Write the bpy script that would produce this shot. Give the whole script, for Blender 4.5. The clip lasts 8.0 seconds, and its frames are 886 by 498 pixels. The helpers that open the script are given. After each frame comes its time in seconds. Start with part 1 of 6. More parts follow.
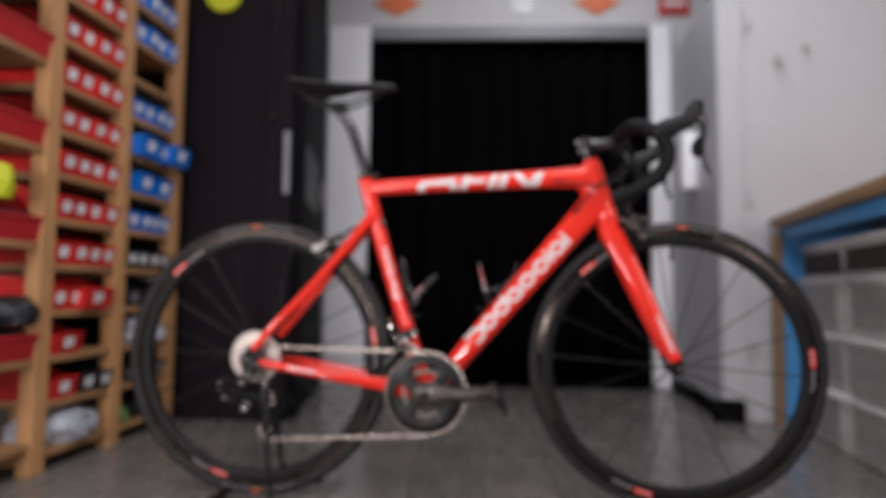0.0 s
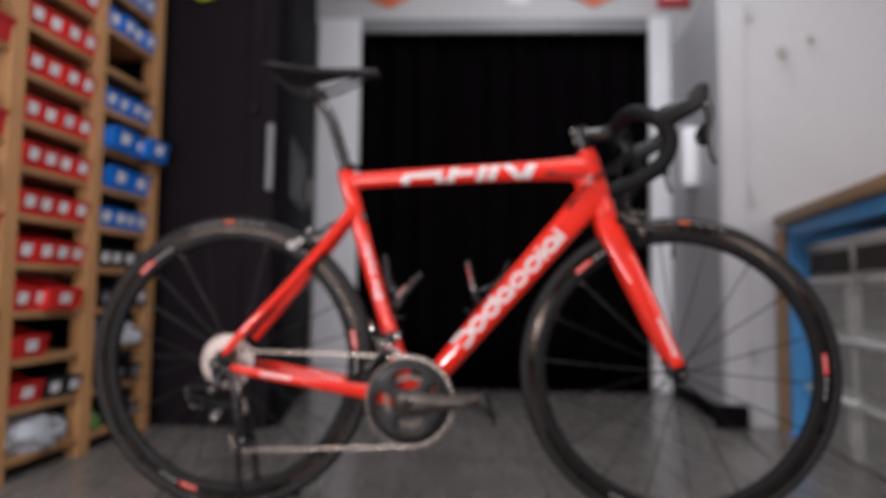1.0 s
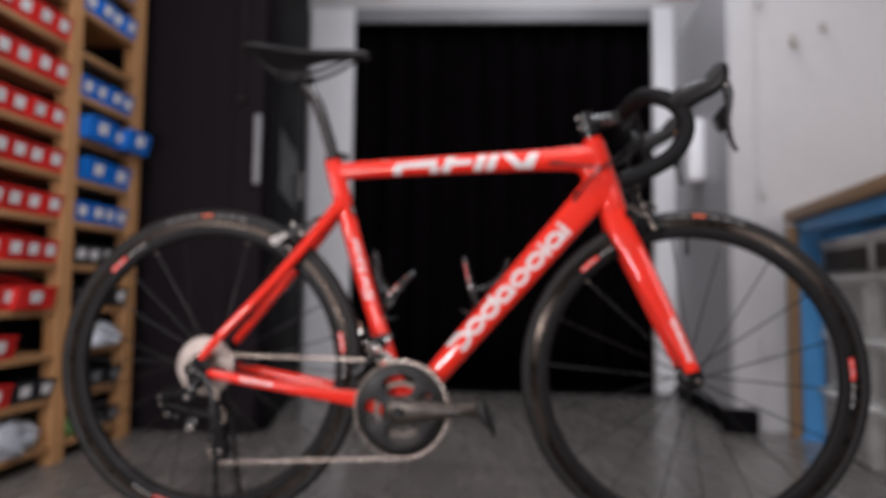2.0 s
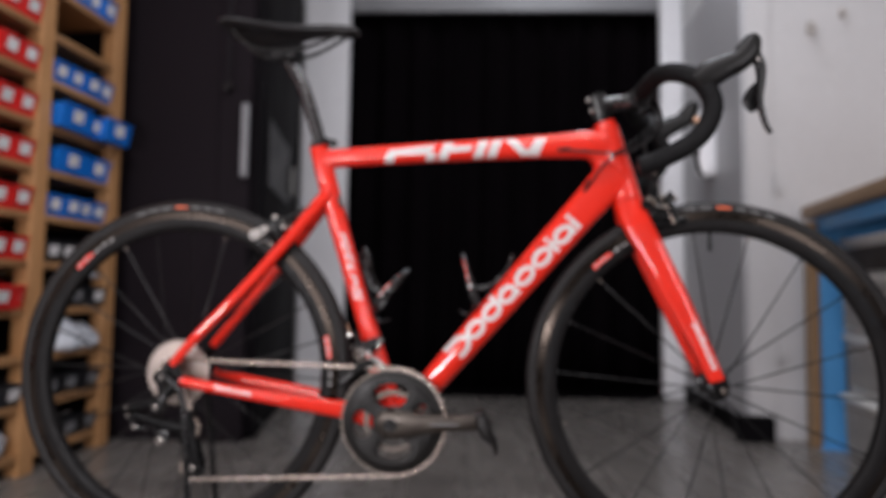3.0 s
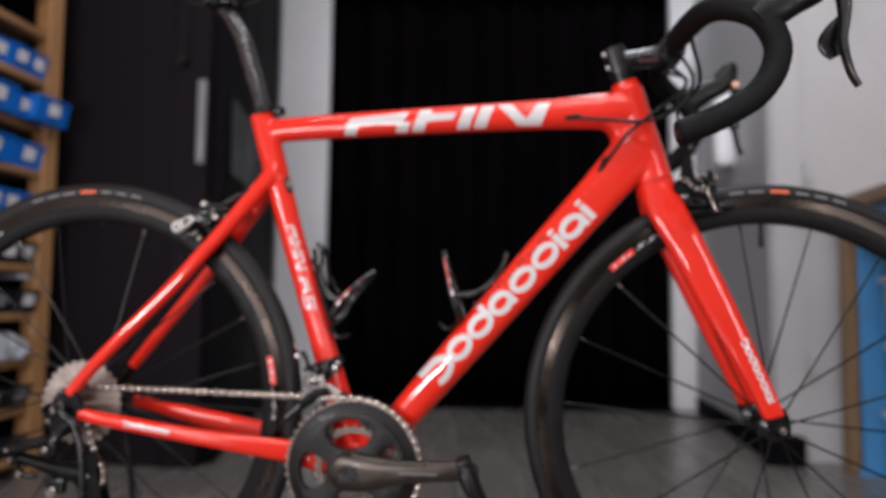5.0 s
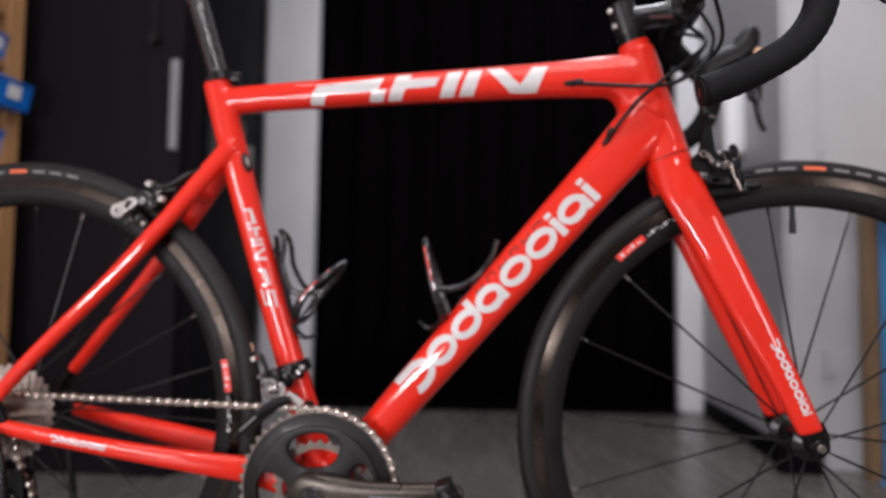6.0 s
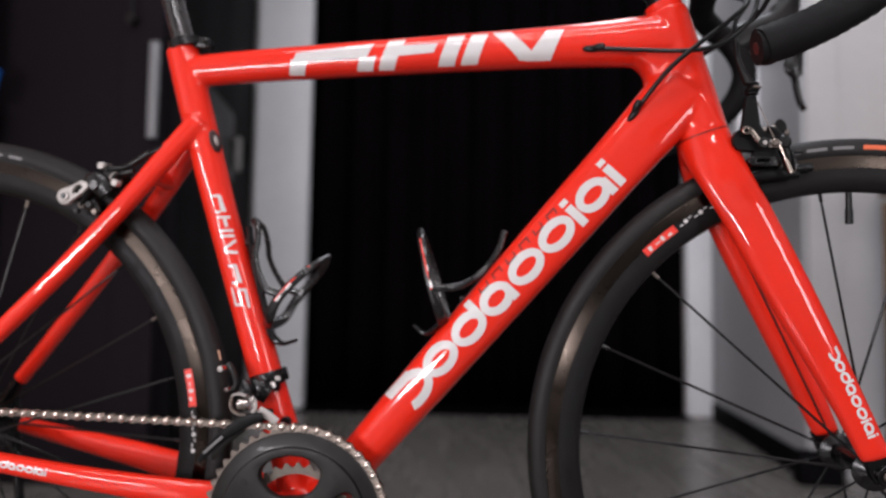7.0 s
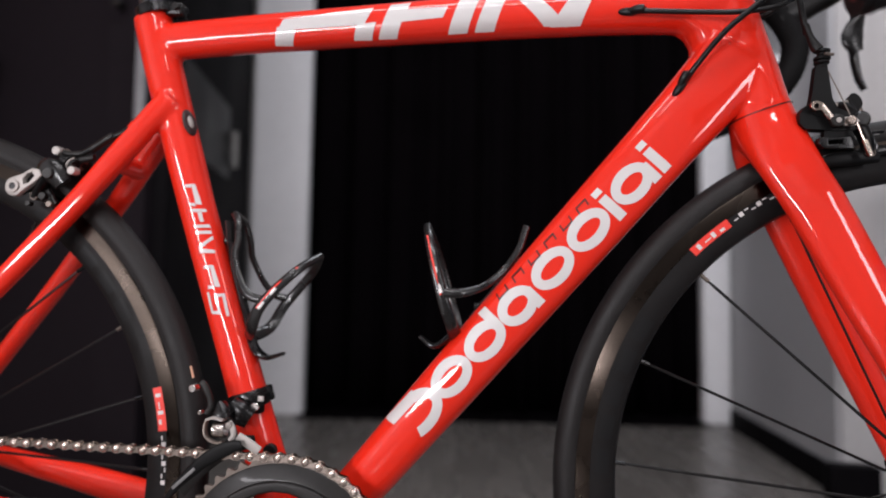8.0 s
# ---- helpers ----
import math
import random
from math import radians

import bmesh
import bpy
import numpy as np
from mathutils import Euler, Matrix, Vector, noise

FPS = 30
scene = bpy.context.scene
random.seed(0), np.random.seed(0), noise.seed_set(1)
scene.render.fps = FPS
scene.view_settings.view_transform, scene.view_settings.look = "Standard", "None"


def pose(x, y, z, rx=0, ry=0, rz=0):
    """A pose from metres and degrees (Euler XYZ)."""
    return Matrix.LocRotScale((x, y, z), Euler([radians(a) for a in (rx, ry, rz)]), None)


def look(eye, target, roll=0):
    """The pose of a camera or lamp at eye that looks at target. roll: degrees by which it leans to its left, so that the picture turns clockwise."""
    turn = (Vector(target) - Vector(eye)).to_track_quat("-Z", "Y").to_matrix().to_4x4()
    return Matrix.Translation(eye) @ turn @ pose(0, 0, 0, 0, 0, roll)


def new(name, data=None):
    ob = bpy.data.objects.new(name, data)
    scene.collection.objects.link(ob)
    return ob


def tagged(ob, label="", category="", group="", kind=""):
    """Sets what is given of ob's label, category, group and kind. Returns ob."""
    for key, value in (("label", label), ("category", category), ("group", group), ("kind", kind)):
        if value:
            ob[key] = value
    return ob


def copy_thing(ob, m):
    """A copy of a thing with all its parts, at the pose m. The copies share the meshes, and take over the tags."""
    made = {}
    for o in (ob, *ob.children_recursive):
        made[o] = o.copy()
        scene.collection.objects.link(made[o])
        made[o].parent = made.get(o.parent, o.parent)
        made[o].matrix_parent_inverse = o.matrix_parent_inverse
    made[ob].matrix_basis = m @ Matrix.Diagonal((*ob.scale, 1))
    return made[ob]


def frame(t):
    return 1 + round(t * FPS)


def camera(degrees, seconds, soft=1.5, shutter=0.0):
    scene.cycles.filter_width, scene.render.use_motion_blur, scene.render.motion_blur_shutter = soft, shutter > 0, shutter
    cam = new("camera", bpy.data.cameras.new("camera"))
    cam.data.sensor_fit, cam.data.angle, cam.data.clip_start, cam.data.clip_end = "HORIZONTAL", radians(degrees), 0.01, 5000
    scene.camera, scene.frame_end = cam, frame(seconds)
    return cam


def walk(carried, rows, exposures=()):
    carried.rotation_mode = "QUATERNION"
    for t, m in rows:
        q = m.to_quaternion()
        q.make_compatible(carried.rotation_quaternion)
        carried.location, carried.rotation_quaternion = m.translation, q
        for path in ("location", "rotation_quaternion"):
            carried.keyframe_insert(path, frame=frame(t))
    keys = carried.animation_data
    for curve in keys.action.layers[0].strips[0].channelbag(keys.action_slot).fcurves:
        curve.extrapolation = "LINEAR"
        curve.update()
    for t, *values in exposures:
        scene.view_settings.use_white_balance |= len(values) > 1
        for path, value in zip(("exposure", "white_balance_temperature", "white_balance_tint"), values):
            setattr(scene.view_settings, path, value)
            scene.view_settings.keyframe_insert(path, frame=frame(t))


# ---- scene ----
cam = camera(70.0, 8.0, soft=1.9)
# a wide aperture focused close to the frame tubes, fixed for the whole shot
cam.data.dof.use_dof = True
cam.data.dof.focus_distance = 0.55
cam.data.dof.aperture_fstop = 2.35
PATH = [
    (0, (0.624, -1.545, 0.509), (0.416, 0.44, 0.635), 0.7),
    (0.5, (0.636, -1.493, 0.508), (0.43, 0.492, 0.635), 0.7),
    (1, (0.642, -1.438, 0.507), (0.44, 0.547, 0.636), 0.7),
    (1.5, (0.642, -1.389, 0.508), (0.443, 0.597, 0.635), 0.7),
    (1.7, (0.6388, -1.3678, 0.5090), (0.4450, 0.6183, 0.6325), 0.7),
    (2.8, (0.6345, -1.2290, 0.5060), (0.4368, 0.7580, 0.6305), 0.8),
    (3, (0.631, -1.207, 0.507), (0.436, 0.78, 0.631), 0.8),
    (3.5, (0.626, -1.142, 0.509), (0.434, 0.845, 0.634), 0.8),
    (4, (0.627, -1.074, 0.516), (0.438, 0.913, 0.638), 0.7),
    (4.5, (0.634, -1.006, 0.522), (0.444, 0.982, 0.639), 0.8),
    (4.7, (0.6340, -0.9819, 0.5215), (0.4500, 1.0061, 0.6425), 0.8),
    (5.8, (0.6515, -0.8380, 0.5125), (0.4630, 1.1500, 0.6310), 0.8),
    (6, (0.651, -0.815, 0.513), (0.465, 1.173, 0.627), 0.8),
    (6.5, (0.648, -0.761, 0.508), (0.464, 1.228, 0.624), 0.9),
    (7, (0.64, -0.704, 0.512), (0.46, 1.285, 0.623), 0.9),
    (7.5, (0.631, -0.652, 0.518), (0.45, 1.337, 0.624), 1.0),
    (8, (0.624, -0.603, 0.516), (0.432, 1.385, 0.627), 0.9),
]
walk(cam, [(t, look(eye, target, roll)) for t, eye, target, roll in PATH])

# ---- light: tube lamps under the ceiling and two large light panels added, unseen, round the camera's side ----
CEIL = 2.75
LAMPS = [(1.05, 0.50, 3.6, 16, 0.40, 1.20), (0.55, -1.2, 93.6, 28, 0.16, 2.1), (0.9, -2.75, 93.6, 26, 0.12, 1.5)]
# unseen added panels, placed and leaned to give the highlights on the tubes
ADDED_PANELS = [(-0.445, -2.01, 0.650, 0.10, 1.32, 30, -66), (1.75, -1.35, 0.95, 0.16, 0.80, 5, 0)]
scene.view_settings.exposure = -0.21
world = bpy.data.worlds.new("world")
scene.world = world
world.use_nodes = True
world.node_tree.nodes["Background"].inputs[0].default_value = (0.5, 0.55, 0.62, 1)
world.node_tree.nodes["Background"].inputs[1].default_value = 0.05
AIM = Vector((0.6, 0, 0.5))


def area_lamp(name, m, wide, tall, watts, color):
    lamp = bpy.data.lights.new(name, "AREA")
    lamp.shape, lamp.size, lamp.size_y = "RECTANGLE", wide, tall
    lamp.energy, lamp.color = watts, color
    new(name, lamp).matrix_world = m


for lx, ly, turn, watts, wide, long in LAMPS:
    area_lamp("tube_lamp_light", pose(lx, ly, CEIL - 0.095, 0, 0, turn), wide, long, watts, (0.90, 0.965, 1.10) if ly > 0 else (1.0, 0.965, 1.015))


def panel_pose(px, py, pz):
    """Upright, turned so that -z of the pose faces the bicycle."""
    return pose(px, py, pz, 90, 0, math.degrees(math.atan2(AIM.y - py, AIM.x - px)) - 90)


for px, py, pz, wide, tall, watts, lean in ADDED_PANELS:
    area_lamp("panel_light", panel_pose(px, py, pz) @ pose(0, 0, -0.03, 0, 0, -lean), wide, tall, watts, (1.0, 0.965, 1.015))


# ---- materials ----
def mat(name, color, rough=0.5, metal=0.0, vary=0.12, scale=8.0, fine=90.0, bump=0.0, coat=0.0, spec=0.5, stretch=(1, 1, 1), rand=0.0, rvary=0.08):
    m = bpy.data.materials.new(name)
    m.use_nodes = True
    nt = m.node_tree
    n, l = nt.nodes, nt.links
    bsdf = n["Principled BSDF"]
    tc = n.new("ShaderNodeTexCoord")
    mp = n.new("ShaderNodeMapping")
    mp.inputs["Scale"].default_value = stretch
    l.new(tc.outputs["Object"], mp.inputs["Vector"])
    big = n.new("ShaderNodeTexNoise")
    big.inputs["Scale"].default_value, big.inputs["Detail"].default_value = scale, 4
    small = n.new("ShaderNodeTexNoise")
    small.inputs["Scale"].default_value, small.inputs["Detail"].default_value = fine, 3
    for t in (big, small):
        l.new(mp.outputs["Vector"], t.inputs["Vector"])
    mix = n.new("ShaderNodeMath")
    mix.operation = "ADD"
    l.new(big.outputs["Fac"], mix.inputs[0])
    l.new(small.outputs["Fac"], mix.inputs[1])
    ramp = n.new("ShaderNodeMapRange")
    ramp.inputs["From Min"].default_value, ramp.inputs["From Max"].default_value = 0.6, 1.4
    ramp.inputs["To Min"].default_value, ramp.inputs["To Max"].default_value = 1 - vary, 1 + vary
    l.new(mix.outputs[0], ramp.inputs["Value"])
    out = ramp.outputs["Result"]
    if rand:
        info = n.new("ShaderNodeObjectInfo")
        rr = n.new("ShaderNodeMapRange")
        rr.inputs["To Min"].default_value, rr.inputs["To Max"].default_value = 1 - rand, 1 + rand
        l.new(info.outputs["Random"], rr.inputs["Value"])
        mu = n.new("ShaderNodeMath")
        mu.operation = "MULTIPLY"
        l.new(out, mu.inputs[0])
        l.new(rr.outputs["Result"], mu.inputs[1])
        out = mu.outputs[0]
    vm = n.new("ShaderNodeVectorMath")
    vm.operation = "SCALE"
    vm.inputs[0].default_value = color
    l.new(out, vm.inputs["Scale"])
    l.new(vm.outputs[0], bsdf.inputs["Base Color"])
    rg = n.new("ShaderNodeMapRange")
    rg.inputs["From Min"].default_value, rg.inputs["From Max"].default_value = 0.3, 0.7
    rg.inputs["To Min"].default_value, rg.inputs["To Max"].default_value = max(0.02, rough - rvary), min(1, rough + rvary)
    l.new(big.outputs["Fac"], rg.inputs["Value"])
    l.new(rg.outputs["Result"], bsdf.inputs["Roughness"])
    bsdf.inputs["Metallic"].default_value = metal
    bsdf.inputs["Specular IOR Level"].default_value = spec
    bsdf.inputs["Coat Weight"].default_value = coat
    bsdf.inputs["Coat Roughness"].default_value = 0.05
    if bump:
        b = n.new("ShaderNodeBump")
        b.inputs["Strength"].default_value, b.inputs["Distance"].default_value = 1.0, bump
        l.new(small.outputs["Fac"], b.inputs["Height"])
        l.new(b.outputs["Normal"], bsdf.inputs["Normal"])
    return m


RED = mat("red_gloss_paint", (0.78, 0.0205, 0.0066), 0.5, vary=0.02, coat=1.0, rvary=0.02, spec=0.15)
WHITE_DECAL = mat("white_decal", (0.66, 0.63, 0.62), 0.35, vary=0.03, coat=1.0)
BLACK_DECAL = mat("black_decal", (0.03, 0.01, 0.01), 0.4, vary=0.05)
RUBBER = mat("black_tyre_rubber", (0.0115, 0.0100, 0.0098), 0.55, spec=0.30, vary=0.2, scale=30, fine=400, bump=0.0003)
CARBON = mat("black_carbon", (0.0065, 0.0060, 0.0062), 0.30, vary=0.25, scale=40, fine=300, coat=0.25)
SPOKE = mat("black_spoke", (0.0055, 0.0050, 0.0052), 0.38, vary=0.05, scale=3, fine=20, spec=0.3)
POST = mat("gloss_carbon_post", (0.014, 0.0115, 0.0115), 0.26, vary=0.25, scale=40, fine=300, coat=0.9)
RIMC = mat("satin_carbon_rim", (0.0088, 0.0078, 0.0078), 0.5, vary=0.25, scale=40, fine=300, spec=0.15)
TRACK = mat("brake_track", (0.045, 0.0355, 0.0295), 0.30, metal=1.0, vary=0.2, scale=25, fine=500)
brush = TRACK.node_tree.nodes.new("ShaderNodeTangent")
brush.direction_type, brush.axis = "RADIAL", "Y"
TRACK.node_tree.links.new(brush.outputs["Tangent"], TRACK.node_tree.nodes["Principled BSDF"].inputs["Tangent"])
TRACK.node_tree.nodes["Principled BSDF"].inputs["Anisotropic"].default_value = 0.88
TRACK.node_tree.nodes["Principled BSDF"].inputs["Anisotropic Rotation"].default_value = 0.25
TAPE = mat("bar_tape", (0.0042, 0.0038, 0.0042), 0.72, spec=0.2, vary=0.2, scale=60, fine=700, bump=0.0004)
HOOD = mat("hood_rubber", (0.0042, 0.0034, 0.0032), 0.40, spec=0.28, vary=0.15, scale=60, fine=500)
BLACK_METAL = mat("black_anodised_metal", (0.0058, 0.0054, 0.0058), 0.25, metal=0.25, vary=0.2, scale=60, fine=400)
CRANK_GREY = mat("dark_grey_crank", (0.0105, 0.0092, 0.0086), 0.46, metal=0.4, vary=0.25, scale=40, fine=300, coat=0.08)
STEEL = mat("bright_steel", (0.62, 0.57, 0.54), 0.20, metal=1.0, vary=0.12, scale=60, fine=500)
CHAIN = mat("chain_steel", (0.33, 0.275, 0.24), 0.24, metal=1.0, vary=0.3, scale=70, fine=700)
RINGTEETH = mat("ring_teeth_metal", (0.17, 0.14, 0.12), 0.4, metal=0.6, vary=0.2, scale=60, fine=300)
CHAINPIN = mat("chain_pin_steel", (0.62, 0.53, 0.475), 0.22, metal=1.0, vary=0.1, scale=60)
COG = mat("cog_steel", (0.50, 0.42, 0.375), 0.36, metal=1.0, vary=0.12, scale=60, fine=300)
PAINTSILVER = mat("silver_alloy", (0.42, 0.385, 0.36), 0.5, metal=0.3, vary=0.08, scale=50)
CABLE = mat("black_cable_housing", (0.0055, 0.0052, 0.0055), 0.4, vary=0.1, spec=0.3)
SADDLE = mat("black_saddle_cover", (0.012, 0.0112, 0.012), 0.55, vary=0.2, scale=50, fine=600, bump=0.0002)
TYRE_ORANGE = mat("orange_tyre_label", (0.72, 0.12, 0.035), 0.5, vary=0.05)
TYRE_GREY = mat("grey_tyre_label", (0.17, 0.165, 0.165), 0.55, vary=0.15, fine=300)
RIM_RED = mat("red_rim_label", (0.80, 0.045, 0.03), 0.35, vary=0.05)
RIM_GREY = mat("dark_grey_rim_label", (0.0078, 0.0075, 0.0079), 0.5, vary=0.05, spec=0.18)
WALL = mat("white_wall_paint", (0.56, 0.549, 0.553), 0.55, vary=0.05, scale=1.7, fine=60, bump=0.0006)
# grey of the unseen wall behind the camera, chosen for its bounce
BOUNCEWALL = mat("grey_bounce_wall", (0.36, 0.355, 0.35), 0.6, vary=0.04, scale=1.7, fine=60)
GREYDOOR = mat("grey_door_paint", (0.42, 0.417, 0.43), 0.42, vary=0.06, scale=1.5, fine=40)
# the pull handle's grey, also the head piece's shade and the crank streak
MIDGREY = mat("mid_grey_paint", (0.22, 0.22, 0.23), 0.4, vary=0.06, scale=6, fine=80)
JAMB = mat("white_frame_paint", (0.90, 0.89, 0.91), 0.38, vary=0.05, scale=2.5, fine=50)
DARKDOOR = mat("black_door_paint", (0.0060, 0.0053, 0.0062), 0.55, vary=0.2, scale=2.5, fine=50, spec=0.02)
DARKPANEL = mat("dark_grey_panel", (0.0132, 0.0102, 0.0125), 0.6, vary=0.15, scale=2.0, fine=60, spec=0.04)
DULLBLACK = mat("dull_black_plastic", (0.0042, 0.0040, 0.0042), 0.42, vary=0.2, scale=40, fine=300, spec=0.14)
# crank grey made lighter and browner for the brown light the arm reflects
ARMGREY = mat("brown_sheen_crank_metal", (0.060, 0.049, 0.041), 0.32, metal=0.7, vary=0.35, scale=30, fine=220)
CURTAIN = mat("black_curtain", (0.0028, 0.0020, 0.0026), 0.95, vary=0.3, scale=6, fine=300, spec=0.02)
FLOORM = mat("grey_vinyl_planks", (0.144, 0.131, 0.121), 0.27, vary=0.22, scale=3.2, fine=26, stretch=(3.2, 0.8, 1), rand=0.10, rvary=0.10, spec=0.45)
JOINT = mat("floor_joint", (0.11, 0.104, 0.098), 0.8, vary=0.1)
CEILM = mat("ceiling_paint", (0.6, 0.6, 0.6), 0.9, vary=0.04)
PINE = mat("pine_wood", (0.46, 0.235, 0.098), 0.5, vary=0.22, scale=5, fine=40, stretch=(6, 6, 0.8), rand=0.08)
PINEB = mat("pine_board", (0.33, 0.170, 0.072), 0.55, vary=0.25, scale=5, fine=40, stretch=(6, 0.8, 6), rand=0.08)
BENCHWOOD = mat("worn_bench_wood", (0.24, 0.145, 0.075), 0.5, vary=0.3, scale=6, fine=60, stretch=(5, 0.7, 5))
BLUEPAINT = mat("blue_steel_paint", (0.075, 0.29, 0.60), 0.42, vary=0.1, scale=6, fine=60)
BINRED = mat("red_bin_plastic", (0.68, 0.022, 0.020), 0.38, vary=0.06, rand=0.12)
# bin red darkened for the shade in the nearest bay
BINSHADED = mat("shaded_red_bin_plastic", (0.44, 0.018, 0.022), 0.42, vary=0.08, rand=0.1)
BINBLUE = mat("blue_bin_plastic", (0.005, 0.155, 0.60), 0.38, vary=0.06, rand=0.12)
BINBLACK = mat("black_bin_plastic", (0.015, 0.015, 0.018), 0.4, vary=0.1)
CARD = mat("white_label_card", (0.72, 0.70, 0.70), 0.6, vary=0.08, fine=120, rand=0.1)
BAG = mat("silver_plastic_bag", (0.44, 0.46, 0.50), 0.28, vary=0.3, scale=18, fine=60)
YELLOW = mat("yellow_green_plastic", (0.52, 0.55, 0.02), 0.45, vary=0.08)
GREEN = mat("green_plastic", (0.09, 0.20, 0.05), 0.45, vary=0.1)
ORANGE = mat("orange_paint", (0.72, 0.17, 0.06), 0.5, vary=0.06)
COPPER = mat("copper_bolt", (0.85, 0.50, 0.34), 0.35, metal=0.6, vary=0.05)
PLUGRED = mat("plug_red", (0.06, 0.008, 0.007), 0.5, vary=0.1)
SIGNRED = mat("red_sign", (0.5, 0.06, 0.06), 0.5, vary=0.05)
TOTE = mat("grey_translucent_tote", (0.66, 0.65, 0.63), 0.35, vary=0.12, scale=9, fine=40)
TOTEMID = mat("clouded_tote_plastic", (0.46, 0.45, 0.43), 0.35, vary=0.25, scale=9, fine=40)
TOTEDARK = mat("grey_tote_contents", (0.24, 0.23, 0.22), 0.6, vary=0.3, scale=16, fine=50)
BROWNDARK = mat("dark_brown_inside", (0.030, 0.022, 0.018), 0.6, vary=0.35, scale=20, fine=80)
GLASSY = mat("dark_glass", (0.0085, 0.0085, 0.0095), 0.34, spec=0.08, vary=0.2, scale=5)
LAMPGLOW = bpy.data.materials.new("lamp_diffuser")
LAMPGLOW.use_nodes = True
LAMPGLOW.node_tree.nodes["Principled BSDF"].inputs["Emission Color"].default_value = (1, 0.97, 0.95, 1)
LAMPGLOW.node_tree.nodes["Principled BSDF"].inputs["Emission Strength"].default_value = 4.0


# ---- mesh helpers ----
def V(*a):
    return Vector(a)


def mesh_of(name, bm, material, smooth=True, bevel=0.0):
    me = bpy.data.meshes.new(name)
    bmesh.ops.recalc_face_normals(bm, faces=bm.faces[:])
    # broad faces between narrow bevels stay flat
    bm.faces.index_update()
    size = [f.calc_area() for f in bm.faces]
    flat = [f.index for f in bm.faces if all(size[g.index] < 0.08 * size[f.index] for e in f.edges for g in e.link_faces if g is not f)]
    bm.to_mesh(me)
    bm.free()
    me.materials.append(material)
    if smooth:
        for p in me.polygons:
            p.use_smooth = True
        me.set_sharp_from_angle(angle=radians(38))
        for i in flat:
            me.polygons[i].use_smooth = False
    return me


def part(name, bm, material, parent=None, label="", at=None):
    ob = new(name, mesh_of(name, bm, material))
    if at is not None:
        ob.matrix_basis = at
    if parent is not None:
        ob.parent = parent
    if label:
        ob["label"] = label
    return ob


def share(name, me, parent, m, label=""):
    ob = new(name, me)
    ob.parent = parent
    ob.matrix_basis = m
    if label:
        ob["label"] = label
    return ob


def thing(name, m, label, category, group="", kind=""):
    ob = new(name)
    ob.empty_display_size = 0.05
    ob.matrix_basis = m
    return tagged(ob, label, category, group, kind)


def box(bm, x0, x1, y0, y1, z0, z1, bevel=0.0, m=None):
    r = bmesh.ops.create_cube(bm, size=1.0)
    vs = r["verts"]
    for v in vs:
        v.co = Vector((x0 + (v.co.x + 0.5) * (x1 - x0), y0 + (v.co.y + 0.5) * (y1 - y0), z0 + (v.co.z + 0.5) * (z1 - z0)))
    if bevel:
        es = list({e for v in vs for e in v.link_edges})
        b = bmesh.ops.bevel(bm, geom=es, offset=bevel, segments=2, affect="EDGES", profile=0.5)
        vs = list({v for f in b["faces"] for v in f.verts} | {v for v in vs if v.is_valid})
    if m is not None:
        bmesh.ops.transform(bm, matrix=m, verts=vs)
    return bm


def boxed(x0, x1, y0, y1, z0, z1, bevel=0.0):
    return box(bmesh.new(), x0, x1, y0, y1, z0, z1, bevel)


def rings(bm, loops, closed=False, caps=True):
    vs = [[bm.verts.new(p) for p in lp] for lp in loops]
    n = len(vs[0])
    k = len(vs)
    for i in range(k if closed else k - 1):
        a, b = vs[i], vs[(i + 1) % k]
        for j in range(n):
            bm.faces.new((a[j], a[(j + 1) % n], b[(j + 1) % n], b[j]))
    if caps and not closed:
        bm.faces.new(vs[0][::-1])
        bm.faces.new(vs[-1])
    return bm


def spline(pts, per=6):
    """Catmull-Rom through points (tuples of any length)."""
    P = [np.array(p, float) for p in pts]
    P = [2 * P[0] - P[1]] + P + [2 * P[-1] - P[-2]]
    out = []
    for i in range(1, len(P) - 2):
        a, b, c, d = P[i - 1:i + 3]
        for j in range(per):
            u = j / per
            out.append(0.5 * (2 * b + (c - a) * u + (2 * a - 5 * b + 4 * c - d) * u * u + (3 * b - a - 3 * c + d) * u ** 3))
    out.append(P[-2])
    return out


def sweep(bm, pts, per=6, n=20, ref=(0, 1, 0), power=2.0, caps=True, smooth=True):
    """A tube through rows of x, y, z, half height, half width (width lies along ref)."""
    rows = spline(pts, per) if smooth else [np.array(p, float) for p in pts]
    ref = Vector(ref)
    loops = []
    for i, r in enumerate(rows):
        c = Vector(r[:3])
        t = (Vector(rows[min(i + 1, len(rows) - 1)][:3]) - Vector(rows[max(i - 1, 0)][:3])).normalized()
        b = (ref - t * ref.dot(t)).normalized()
        nn = b.cross(t)
        lp = []
        for j in range(n):
            a = 2 * math.pi * j / n
            ca, sa = math.cos(a), math.sin(a)
            power = r[5] if len(r) > 5 else power
            lp.append(c + nn * (r[3] * math.copysign(abs(ca) ** (2 / power), ca)) + b * (r[4] * math.copysign(abs(sa) ** (2 / power), sa)))
        loops.append(lp)
    return rings(bm, loops, caps=caps)


